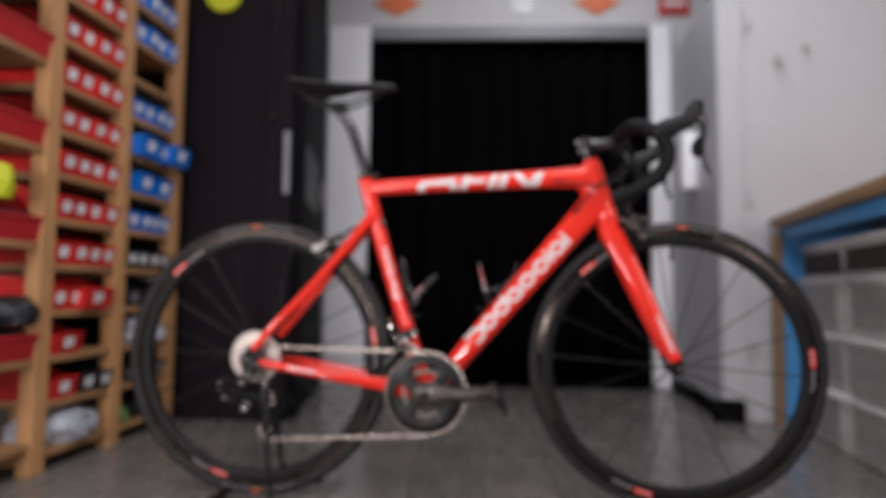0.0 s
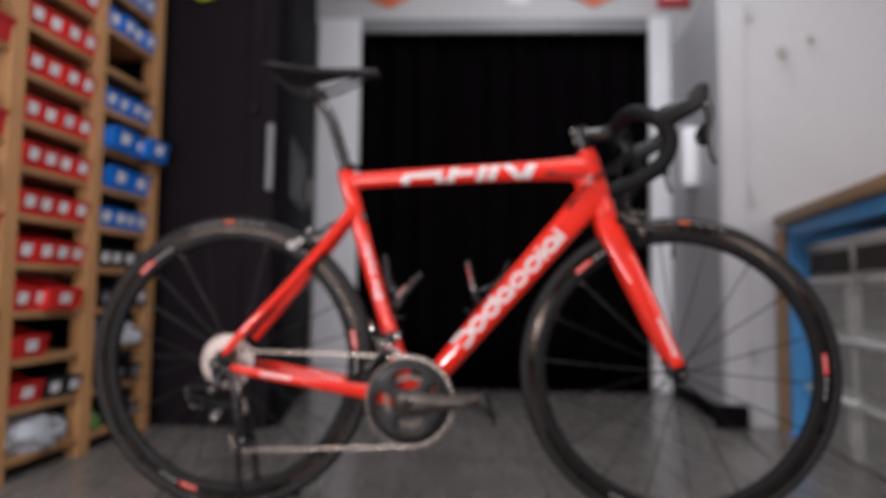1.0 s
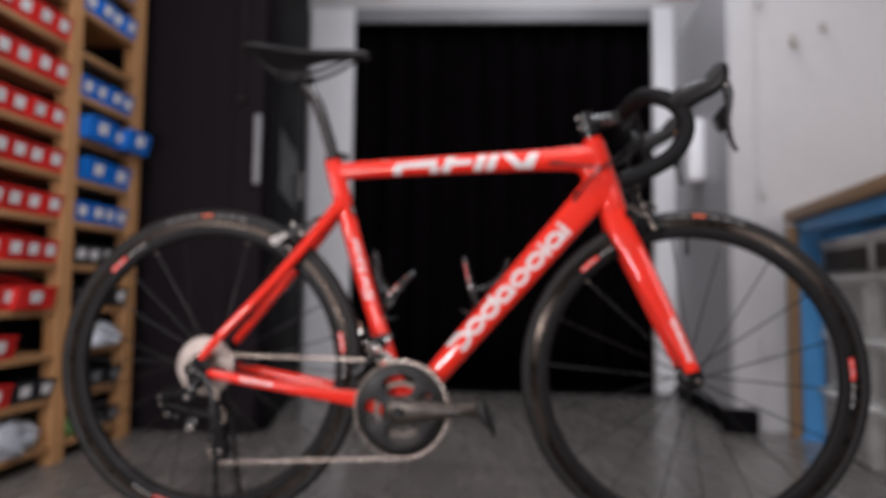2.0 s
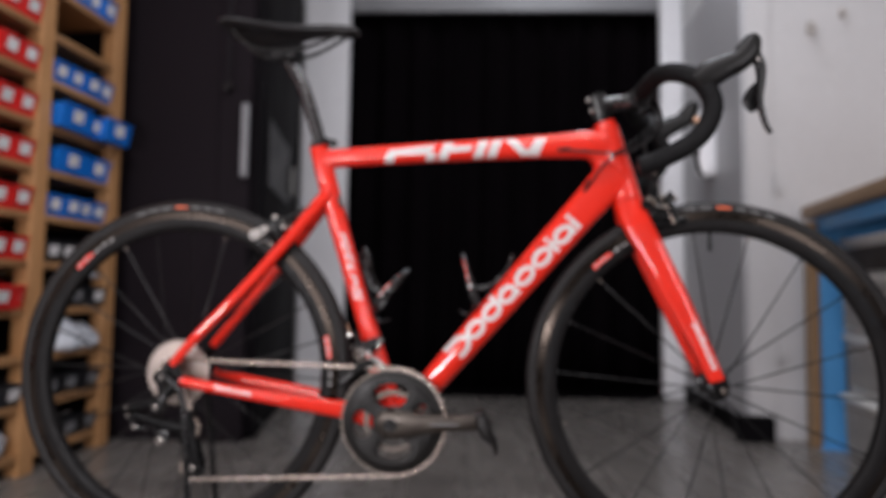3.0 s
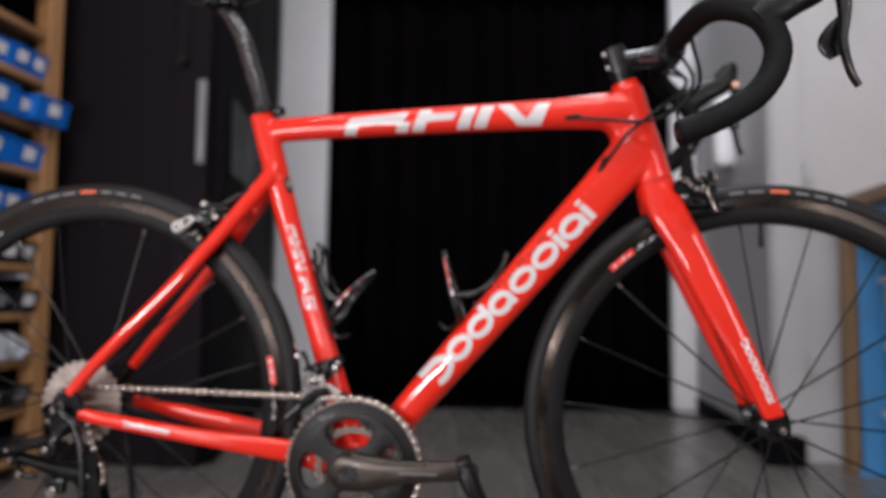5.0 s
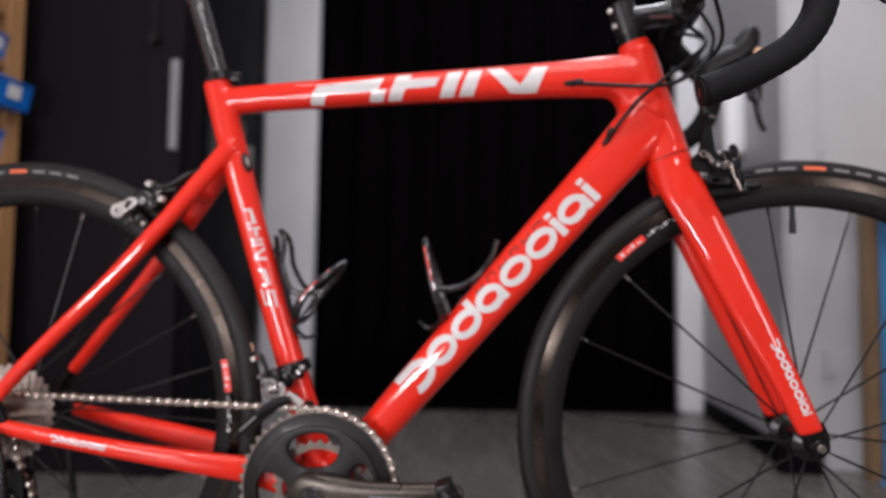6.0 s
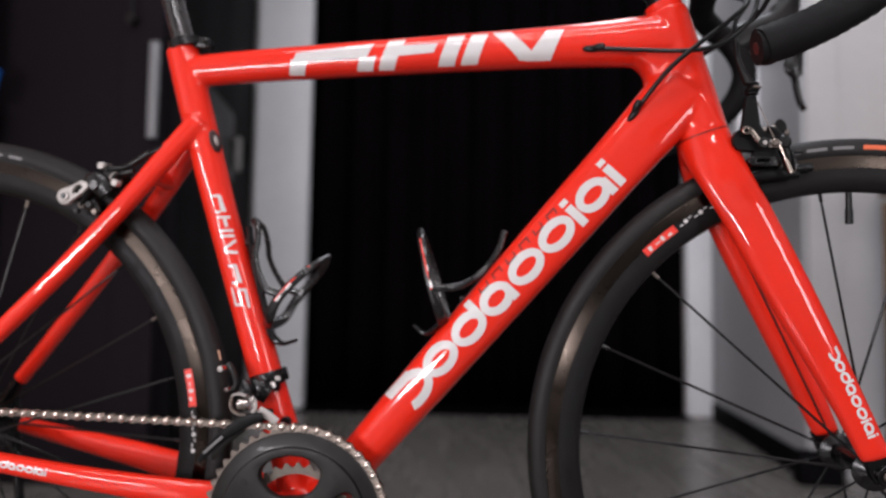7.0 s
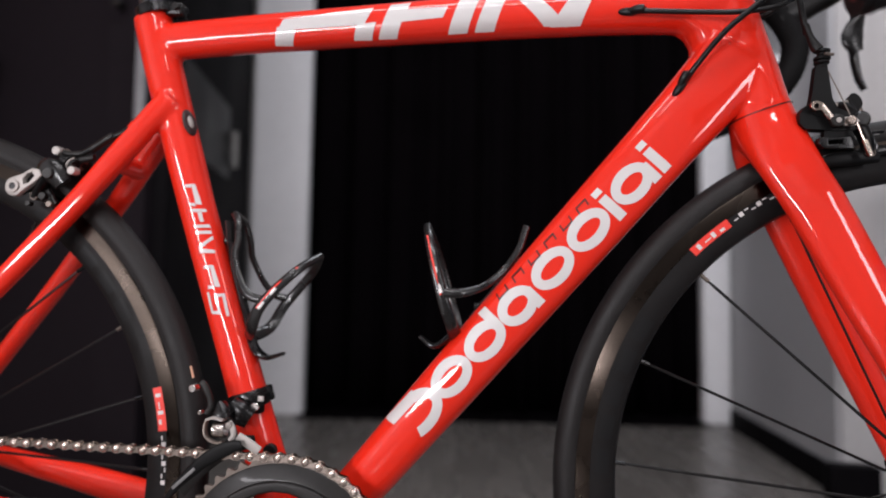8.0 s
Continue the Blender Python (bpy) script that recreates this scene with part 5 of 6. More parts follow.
sweep(bm, [(0.3500, -0.043, 0.4235, 0.0030, 0.0028), (0.3535, -0.043, 0.4195, 0.0038, 0.003), (0.3585, -0.043, 0.4100, 0.0030, 0.003), (0.3600, -0.043, 0.4010, 0.0034, 0.003), (0.3560, -0.043, 0.3955, 0.0030, 0.003)], n=12)
part("actuating_arm", bm, CRANK_GREY, fd, "dark actuating arm")
part("cable_bolt", disc(bmesh.new(), V(0.3440, -0.043, 0.4180), 0.0034, -0.005, 0.004, n=14), STEEL, fd)
part("arm_bolt", disc(bmesh.new(), V(0.3515, -0.0445, 0.3965), 0.0020, -0.003, 0.003, n=12), STEEL, fd)
part("cable_end", rod(bmesh.new(), [(0.3395, -0.043, 0.4375), (0.3425, -0.043, 0.4270)], 0.0011, n=8, smooth=False), COPPER, fd, "thin cable end cap")
# coil spring between two bright cheeks
bm = bmesh.new()
rod(bm, [(0.3645 + 0.0016 * i / 8, -0.0455 + 0.0052 * math.cos(2 * math.pi * i / 8), 0.3815 + 0.0058 * math.sin(2 * math.pi * i / 8)) for i in range(58)], 0.00085, per=2, n=6)
part("spring", bm, STEEL, fd, "bright steel coil spring")
bm = bmesh.new()
sweep(bm, [(0.3585, -0.046, 0.3905, 0.0014, 0.003), (0.3575, -0.048, 0.3840, 0.0017, 0.003), (0.3600, -0.050, 0.3765, 0.0017, 0.003), (0.3680, -0.050, 0.3715, 0.0015, 0.003), (0.3760, -0.050, 0.3720, 0.0013, 0.003)], n=10)
part("cheek", bm, RINGTEETH, fd, "dull bent spring cheek")
bm = bmesh.new()
sweep(bm, [(0.3585, -0.046, 0.3905, 0.0013, 0.005), (0.3660, -0.046, 0.3925, 0.0015, 0.005), (0.3740, -0.046, 0.3905, 0.0013, 0.005)], n=10)
part("top_plate", bm, PAINTSILVER, fd, "silver top plate")
bm = bmesh.new()
sweep(bm, [(0.3800, -0.049, 0.3890, 0.0034, 0.002), (0.3840, -0.050, 0.3845, 0.0030, 0.002), (0.3850, -0.050, 0.3780, 0.0024, 0.002), (0.3820, -0.050, 0.3740, 0.0020, 0.002)], n=10)
part("link_arm", bm, PAINTSILVER, fd, "silver link arm")
part("link_bolt", disc(bmesh.new(), V(0.3815, -0.0515, 0.3875), 0.0030, -0.002, 0.002, n=14), STEEL, fd)
bm = bmesh.new()
sweep(bm, [(0.326, -0.052, 0.3215, 0.0028, 0.0011), (0.3400, -0.0525, 0.3375, 0.0042, 0.0013), (0.3560, -0.053, 0.3525, 0.0055, 0.0014), (0.3720, -0.053, 0.3630, 0.0066, 0.0014), (0.3860, -0.053, 0.3690, 0.0056, 0.0013), (0.3940, -0.053, 0.3705, 0.0040, 0.0012)], n=16)
part("cage_plate", bm, DULLBLACK, fd, "glossy black outer cage plate")
part("cage_bar", box(bmesh.new(), -0.0135, 0.0135, -0.0006, 0.0006, -0.0014, 0.0014, 0.0004, Matrix.Translation((0.3425, -0.0548, 0.3400)) @ Matrix.Rotation(radians(-42), 4, "Y")), TYRE_GREY, fd, "pale grey bar on the cage")
bm = bmesh.new()
sweep(bm, [(0.330, -0.036, 0.322, 0.006, 0.001), (0.350, -0.036, 0.346, 0.008, 0.001), (0.38, -0.036, 0.366, 0.007, 0.001), (0.400, -0.036, 0.370, 0.006, 0.001)], n=12)
part("inner_cage_plate", bm, CRANK_GREY, fd, "dark inner cage plate")
bm = bmesh.new()
sweep(bm, [(0.3880, -0.047, 0.3770, 0.0040, 0.0016), (0.3980, -0.046, 0.3705, 0.0046, 0.0016), (0.4075, -0.045, 0.3640, 0.0042, 0.0016)], n=10, power=3.2)
part("cage_tail", bm, PAINTSILVER, fd, "silver cage tail")
part("tube_port", disc(bmesh.new(), V(0.4085, -0.0190, 0.3585), 0.0062, -0.004, 0.002, n=18), CABLE, fd, "black rubber cable port")

# ---- saddle and seatpost ----
bm = bmesh.new()
sweep(bm, [(0.268, 0, 0.782, 0.0128, 0.0128), (0.240, 0, 0.870, 0.0128, 0.0128), (0.226, 0, 0.908, 0.0126, 0.0124), (0.209, 0, 0.937, 0.0115, 0.0118), (0.192, 0, 0.958, 0.011, 0.0115)], n=24)
part("seatpost", bm, POST, bike, "glossy black carbon seatpost with setback")
bm = bmesh.new()
sweep(bm, [(0.2685, 0, 0.783, 0.0205, 0.0185), (0.2655, 0, 0.793, 0.0205, 0.0185)], n=28, smooth=False)
box(bm, 0.280, 0.298, -0.008, 0.008, 0.784, 0.796, 0.002)
part("seat_clamp", bm, BLACK_METAL, bike, "black seatpost clamp")
part("clamp_bolt", disc(bmesh.new(), V(0.293, -0.006, 0.791), 0.0035, -0.006, 0.0, n=12), CRANK_GREY, bike)
bm = bmesh.new()
box(bm, 0.170, 0.214, -0.024, 0.024, 0.956, 0.970, 0.004)
disc(bm, V(0.190, 0, 0.960), 0.010, -0.027, 0.027, n=18)
part("post_head", bm, BLACK_METAL, bike, "black seatpost head clamp")
sad = new("saddle")
sad.empty_display_size = 0.05
sad.parent = bike
bm = bmesh.new()
loops = []
rows = spline([(0.066, 0.040, 1.030, 0.008), (0.078, 0.062, 1.034, 0.013), (0.105, 0.071, 1.034, 0.017), (0.145, 0.066, 1.028, 0.020), (0.19, 0.045, 1.024, 0.020), (0.235, 0.028, 1.024, 0.018), (0.285, 0.021, 1.025, 0.017), (0.325, 0.019, 1.022, 0.016), (0.338, 0.013, 1.017, 0.009)], 5)
for x, hw, zt, th in rows:
    lp = []
    for j in range(28):
        a = 2 * math.pi * j / 28
        ca, sa = math.cos(a), math.sin(a)
        yy = hw * math.copysign(abs(ca) ** 0.75, ca)
        zz = zt - 0.010 * (abs(yy) / 0.07) ** 2 + (-0.0035 * max(0, 1 - abs(yy) / 0.012) if sa > 0 else 0)
        zz += (0.004 * sa - 0.004) if sa > 0 else (th * sa - 0.004) * (0.45 + 0.55 * abs(ca) ** 0.6)
        lp.append(Vector((x, yy, zz)))
    loops.append(lp)
rings(bm, loops)
part("cover", bm, SADDLE, sad, "black padded saddle cover")
for s in (-1, 1):
    bm = rod(bmesh.new(), [(0.092, s * 0.035, 1.012), (0.112, s * 0.026, 0.990), (0.145, s * 0.022, 0.974), (0.215, s * 0.022, 0.971), (0.262, s * 0.020, 0.985), (0.305, s * 0.012, 1.005), (0.326, s * 0.006, 1.010)], 0.0036, n=10)
    part("rail", bm, CRANK_GREY, sad, "dark metal saddle rail")

# ---- stem, bar, levers ----
mark_front = set(bpy.data.objects)
bm = bmesh.new()
rod(bm, [(0.8190, 0, 0.8165), (0.8165, 0, 0.8245)], 0.0195, n=28, smooth=False)
part("headset_cover", bm, RED, bike, "red headset cover")
bm = bmesh.new()
rod(bm, [(0.8170, 0, 0.823), (0.8125, 0, 0.838)], 0.0168, n=28, smooth=False)
part("headset_spacer", bm, BLACK_METAL, bike, "black headset spacer")
bm = bmesh.new()
rod(bm, [(0.8125, 0, 0.837), (0.8015, 0, 0.873)], 0.0172, n=28, smooth=False)
sweep(bm, [(0.805, 0, 0.856, 0.015, 0.0160), (0.83, 0, 0.8595, 0.0138, 0.0145), (0.855, 0, 0.863, 0.0138, 0.0150), (0.876, 0, 0.866, 0.018, 0.021)], n=24, power=2.4)
disc(bm, V(0.880, 0, 0.8670), 0.0200, -0.022, 0.022, n=28)
part("stem", bm, CARBON, bike, "glossy black handlebar stem")
part("stem_stripe", boxed(0.834, 0.862, -0.0160, -0.0140, 0.8515, 0.8555), PLUGRED, bike, "thin dull red stripe")
part("top_cap", rod(bmesh.new(), [(0.8015, 0, 0.873), (0.8000, 0, 0.8775)], 0.0158, n=28, smooth=False), CRANK_GREY, bike, "dark top cap")
for dz in (0.846, 0.866):
    part("stem_bolt", disc(bmesh.new(), V(0.792 - (dz - 0.846) * 0.3, -0.006, dz), 0.0040, -0.004, 0.004, n=12), STEEL, bike)

BAR = [(0.880, 0.0, 0.8670), (0.880, 0.05, 0.8675), (0.885, 0.10, 0.8695), (0.897, 0.145, 0.869), (0.918, 0.172, 0.860), (0.945, 0.184, 0.842), (0.962, 0.186, 0.810), (0.957, 0.188, 0.778), (0.938, 0.191, 0.750), (0.912, 0.193, 0.732), (0.882, 0.195, 0.7165), (0.8505, 0.196, 0.7045)]
for s in (-1, 1):
    pts = [(x, s * y, z) for x, y, z in BAR]
    part("handlebar", rod(bmesh.new(), pts[:3], 0.0145, n=20), CARBON, bike, "black handlebar top")
    path = [tuple(p) for p in spline(pts[1:], 8)]
    bm = bmesh.new()
    # wound tape: slight ridges along the bar
    rows = []
    for i, p in enumerate(path):
        rows.append((*p, 0.0151 + (0.0006 if i % 2 else -0.0001), 0.0151 + (0.0006 if i % 2 else -0.0001)))
    sweep(bm, rows, n=24, ref=(0.25, 0.6, 0.75), smooth=False)
    part("bar_tape", bm, TAPE, bike, "black wound bar tape")
    e = V(*pts[-1])
    part("bar_plug", rod(bmesh.new(), [e + V(0.002, 0, 0), e + V(-0.0030, 0, -0.0010)], 0.0135, n=20, smooth=False), TAPE, bike, "black bar end plug")
    part("plug_rim", rod(bmesh.new(), [e + V(-0.0028, 0, -0.0010), e + V(-0.0036, 0, -0.0012)], 0.0050, n=20, smooth=False), PLUGRED, bike, "dull red plug centre")
    lv = new("brake_lever")
    lv.empty_display_size = 0.03
    lv.parent = bike
    bm = bmesh.new()
    sweep(bm, [(0.938, s * 0.185, 0.838, 0.017, 0.0155), (0.956, s * 0.186, 0.850, 0.0220, 0.0170), (0.980, s * 0.187, 0.862, 0.0192, 0.0165), (1.001, s * 0.187, 0.872, 0.0178, 0.0158), (1.014, s * 0.187, 0.886, 0.0188, 0.0150), (1.020, s * 0.187, 0.899, 0.0152, 0.0135), (1.023, s * 0.187, 0.909, 0.0108, 0.0100), (1.024, s * 0.187, 0.914, 0.004, 0.005)], n=24, power=2.3)
    part("hood", bm, HOOD, lv, "black rubber brake hood")
    bm = bmesh.new()
    sweep(bm, [(1.026, s * 0.188, 0.882, 0.0075, 0.0090), (1.033, s * 0.189, 0.860, 0.0082, 0.0090), (1.033, s * 0.190, 0.836, 0.0066, 0.0080), (1.030, s * 0.192, 0.812, 0.0054, 0.0072), (1.032, s * 0.194, 0.790, 0.0046, 0.0066), (1.037, s * 0.196, 0.768, 0.0040, 0.0060), (1.044, s * 0.197, 0.754, 0.0036, 0.0050)], n=16, ref=(0, 1, 0))
    part("blade", bm, CARBON, lv, "glossy black brake lever blade")
    bm = bmesh.new()
    sweep(bm, [(1.033, s * 0.180, 0.838, 0.005, 0.004), (1.025, s * 0.178, 0.822, 0.0105, 0.004), (1.022, s * 0.177, 0.808, 0.0125, 0.004), (1.028, s * 0.178, 0.794, 0.007, 0.0035)], n=14)
    part("shift_paddle", bm, BLACK_METAL, lv, "black shift paddle")
    part("pivot", disc(bmesh.new(), V(1.027, s * 0.188, 0.871), 0.0058 if s > 0 else 0.004, -0.0165 if s > 0 else -0.0105, 0.0105, n=14), COPPER if s > 0 else STEEL, lv, "copper pivot bolt" if s > 0 else "")

FRONT += [o for o in bpy.data.objects if o not in mark_front and o.parent is bike]

# ---- cables ----
part("cable", rod(bmesh.new(), [(0.737, -0.0215, 0.7685), (0.752, -0.027, 0.7665), (0.79, -0.034, 0.7615), (0.83, -0.043, 0.757), (0.862, -0.046, 0.762), (0.893, -0.040, 0.787), (0.908, -0.024, 0.825), (0.888, -0.03, 0.858)], 0.0024, n=10), CABLE, bike, "black cable housing looping into the top tube")
part("cable", rod(bmesh.new(), [(0.783, -0.0255, 0.7000), (0.795, -0.034, 0.717), (0.815, -0.042, 0.741), (0.845, -0.046, 0.766), (0.875, -0.04, 0.79), (0.900, -0.02, 0.82), (0.887, 0.02, 0.858)], 0.0026, n=10), CABLE, bike, "black cable housing looping into the down tube")
part("cable", rod(bmesh.new(), [(0.783, 0.0255, 0.7000), (0.80, 0.034, 0.717), (0.84, 0.03, 0.760), (0.880, 0.0, 0.782), (0.912, -0.04, 0.81), (0.890, -0.08, 0.859)], 0.0026, n=10), CABLE, bike, "black cable housing")
part("cable", rod(bmesh.new(), [(0.8900, -0.024, 0.742), (0.8870, -0.022, 0.765), (0.892, -0.005, 0.800), (0.912, 0.02, 0.836), (0.888, 0.05, 0.859)], 0.0026, n=10), CABLE, bike, "black front brake cable housing")
for p, q, n in (((0.7355, -0.0207, 0.7690), (1.0, -0.22, -0.10), (-0.05, -0.97, 0.24)), ((0.7795, -0.0262, 0.6955), (0.58, -0.20, 0.79), (-0.55, -0.70, 0.45))):
    bm = bmesh.new()
    bmesh.ops.create_uvsphere(bm, u_segments=20, v_segments=12, radius=1)
    q, n = Vector(q).normalized(), Vector(n).normalized()
    n = (n - q * n.dot(q)).normalized()
    m = Matrix((q, n.cross(q), n)).transposed().to_4x4()
    m.translation = Vector(p)
    bmesh.ops.transform(bm, matrix=m @ Matrix.Diagonal((0.0095, 0.0040, 0.0034, 1)), verts=bm.verts)
    part("cable_port", bm, CABLE, bike, "black rubber cable grommet")
    part("housing_end", sweep(bmesh.new(), [tuple(Vector(p) - q * 0.002 + n * 0.001) + (0.0014, 0.0014), tuple(Vector(p) + q * 0.007 + n * 0.003) + (0.0038, 0.0038), tuple(Vector(p) + q * 0.0135 + n * 0.0042) + (0.0036, 0.0036), tuple(Vector(p) + q * 0.0145 + n * 0.0045) + (0.0022, 0.0022)], n=12), CABLE, bike, "black tapered housing end")


# ---- rim brakes ----
def caliper(name, o, turn):
    """A dual-pivot caliper; local z points away from the hub, local x is forward along the rim."""
    c = new(name)
    c.empty_display_size = 0.03
    c.parent = bike
    c.matrix_basis = Matrix.Translation(o) @ Matrix.Rotation(radians(turn), 4, "Y")
    bm = bmesh.new()
    sweep(bm, [(0.0, 0.020, 0.012, 0.010, 0.0055), (0.0, 0.0, 0.020, 0.011, 0.0075), (0.002, -0.020, 0.014, 0.010, 0.006), (0.004, -0.0285, -0.006, 0.008, 0.005), (0.004, -0.027, -0.024, 0.0065, 0.0045)], n=14, ref=(1, 0, 0))
    part("outer_arm", bm, DULLBLACK, c, "black brake arm")
    bm = bmesh.new()
    sweep(bm, [(0.012, -0.016, 0.026, 0.008, 0.005), (0.012, 0.004, 0.020, 0.009, 0.006), (0.012, 0.022, 0.010, 0.008, 0.0055), (0.012, 0.0285, -0.008, 0.007, 0.005), (0.012, 0.026, -0.024, 0.006, 0.0045)], n=14, ref=(1, 0, 0))
    part("inner_arm", bm, DULLBLACK, c, "black brake arm")
    for p in ((0.004, -0.010, 0.024), (0.014, 0.010, 0.020)):
        part("pivot_bolt", disc(bmesh.new(), V(0, 0, 0), 0.0055, -0.013, 0.013, n=14, m=Matrix.Translation(p) @ Matrix.Rotation(radians(90), 4, "Z")), RINGTEETH, c, "dull steel pivot bolt")
    for s in (-1, 1):
        bm = bmesh.new()
        sweep(bm, [(-0.028, s * 0.0165, -0.024, 0.0045, 0.004), (-0.012, s * 0.0165, -0.0215, 0.0055, 0.0042), (0.012, s * 0.0165, -0.0215, 0.0055, 0.0042), (0.030, s * 0.0165, -0.024, 0.0045, 0.004)], n=12)
        part("pad_holder", bm, BLACK_METAL, c, "black pad holder")
        part("pad_bolt", disc(bmesh.new(), V(0.004, s * 0.027, -0.0225), 0.0042, -0.005, 0.005, n=12), RINGTEETH, c)
    return c


# the front one sits before the crown, the rear one behind the seatstays, both over the rim
FRONT.append(caliper("front_brake", V(0.928, 0, 0.656), -14))
caliper("rear_brake", V(0.176, 0, 0.617), 32)
mark_front = set(bpy.data.objects)
# cable stop and flat tapered upper arm
bm = bmesh.new()
sweep(bm, [(0.8885, -0.026, 0.7500, 0.0028, 0.0028), (0.8915, -0.027, 0.7390, 0.0030, 0.0030), (0.8950, -0.028, 0.7300, 0.0044, 0.0044), (0.8975, -0.029, 0.7260, 0.0046, 0.0046)], n=14)
part("cable_stop", bm, CABLE, bike, "black cable stop")
bm = bmesh.new()
for z0, r in ((0.7245, 0.0058), (0.7215, 0.0044), (0.7180, 0.0068), (0.7145, 0.0062), (0.7110, 0.0048)):
    disc(bm, V(0, 0, 0), r, -0.0013, 0.0013, n=18, bevel=0.0004, m=Matrix.Translation((0.9000 + (z0 - 0.72) * 0.12, -0.030, z0)) @ Matrix.Rotation(radians(90), 4, "X"))
part("barrel_adjuster", bm, DULLBLACK, bike, "black ridged barrel adjuster")
part("adjuster_screw", rod(bmesh.new(), [(0.8985, -0.0375, 0.7200), (0.9060, -0.0375, 0.7190)], 0.0014, n=8, smooth=False), RINGTEETH, bike, "small steel screw")
part("upper_arm", plate(bmesh.new(), [(0.8930, 0.7105), (0.9025, 0.7105), (0.9040, 0.7000), (0.9062, 0.6820), (0.9100, 0.6745), (0.8990, 0.6660), (0.8868, 0.6700), (0.8895, 0.6840), (0.8915, 0.6990)], -0.034, -0.026), DULLBLACK, bike, "flat black upper brake arm")
part("brake_arm", plate(bmesh.new(), [(0.8800, 0.6690), (0.8850, 0.6760), (0.8950, 0.6785), (0.9070, 0.6765), (0.9190, 0.6700), (0.9310, 0.6690), (0.9350, 0.6640), (0.9330, 0.6570), (0.9230, 0.6545), (0.9090, 0.6540), (0.8990, 0.6550), (0.8850, 0.6560), (0.8800, 0.6610)], -0.0325, -0.020), DULLBLACK, bike, "black brake arm")
part("arm_cap", disc(bmesh.new(), V(0.9292, -0.0330, 0.6632), 0.0070, -0.004, 0.004, n=22, bevel=0.002), BLACK_METAL, bike, "black arm cap")
part("brake_wire", rod(bmesh.new(), [(0.9030, -0.0335, 0.7060), (0.9105, -0.036, 0.6865), (0.9180, -0.0385, 0.6660)], 0.0006, n=8), RINGTEETH, bike, "bare steel brake wire")
# lower arm with a slotted pad holder
part("lower_arm", holed([(0.8960, 0.6480), (0.9215, 0.6490), (0.9260, 0.6440), (0.9240, 0.6380), (0.8990, 0.6385), (0.8950, 0.6430)], [[(0.9030, 0.6420), (0.9030, 0.6455), (0.9145, 0.6460), (0.9150, 0.6425)]], -0.0335, -0.0250, 0.0009), BLACK_METAL, bike, "black lower brake arm with a slot")
part("arm_web", plate(bmesh.new(), [(0.9010, 0.6560), (0.9230, 0.6560), (0.9250, 0.6470), (0.9000, 0.6470)], -0.0310, -0.0230), DULLBLACK, bike, "black web of the brake arm")
bm = bmesh.new()
sweep(bm, [(0.8950, -0.0235, 0.6270, 0.0040, 0.004), (0.9100, -0.0250, 0.6295, 0.0062, 0.0050), (0.9300, -0.0250, 0.6315, 0.0062, 0.0050), (0.9460, -0.0240, 0.6310, 0.0040, 0.004)], n=14, power=2.8)
part("pad_holder", bm, DULLBLACK, bike, "black pad holder")
part("pad_guide", rod(bmesh.new(), [(0.9480, -0.030, 0.6532), (0.9385, -0.031, 0.6515), (0.9400, -0.031, 0.6460), (0.9425, -0.031, 0.6400), (0.9405, -0.030, 0.6345), (0.9355, -0.029, 0.6325)], 0.0015, n=8), BLACK_METAL, bike, "thin black pad guide")
# quick release: eyed head, bent arm, dark washer
part("release_lever", holed([(0.8912 + 0.0046 * math.cos(radians(q)), 0.6745 + 0.0046 * math.sin(radians(q))) for q in range(50, 290, 24)] + [(0.8950, 0.6705), (0.8985, 0.6650), (0.9020, 0.6612), (0.9070, 0.6632), (0.9040, 0.6665), (0.9005, 0.6720), (0.8970, 0.6765)],
     [[(0.8912 + 0.0019 * math.cos(radians(q)), 0.6742 + 0.0019 * math.sin(radians(q))) for q in range(0, 360, 36)]], -0.0395, -0.0362, 0.0008), CHAIN, bike, "small bright release lever")
part("lever_washer", disc(bmesh.new(), V(0.9080, -0.0375, 0.6612), 0.0056, -0.0030, 0.003, n=20, bevel=0.001), CRANK_GREY, bike, "dark washer")
part("lever_bolt", disc(bmesh.new(), V(0.9082, -0.0405, 0.6612), 0.0022, -0.0012, 0.002, n=14), PAINTSILVER, bike, "dull bolt head")
part("anchor_bolt", disc(bmesh.new(), V(0.9184, -0.0390, 0.6610), 0.0040, -0.0030, 0.003, n=16, bevel=0.001), CHAIN, bike, "bright bolt head")
part("anchor_plate", plate(bmesh.new(), [(0.9125, 0.6595), (0.9150, 0.6648), (0.9225, 0.6648), (0.9262, 0.6610), (0.9225, 0.6570), (0.9150, 0.6572)], -0.0375, -0.0345), PAINTSILVER, bike, "silver anchor plate")
bm = rod(bmesh.new(), [(0.9228, -0.0395, 0.6590), (0.9292, -0.0395, 0.6410)], 0.0011, n=8, smooth=False)
rod(bm, [(0.9284, -0.0395, 0.6440), (0.9335, -0.0395, 0.6305)], 0.0027, n=10, smooth=False)
part("brake_wire_end", bm, CHAIN, bike, "bright crimped wire end")
FRONT += [o for o in bpy.data.objects if o not in mark_front and o.parent is bike]


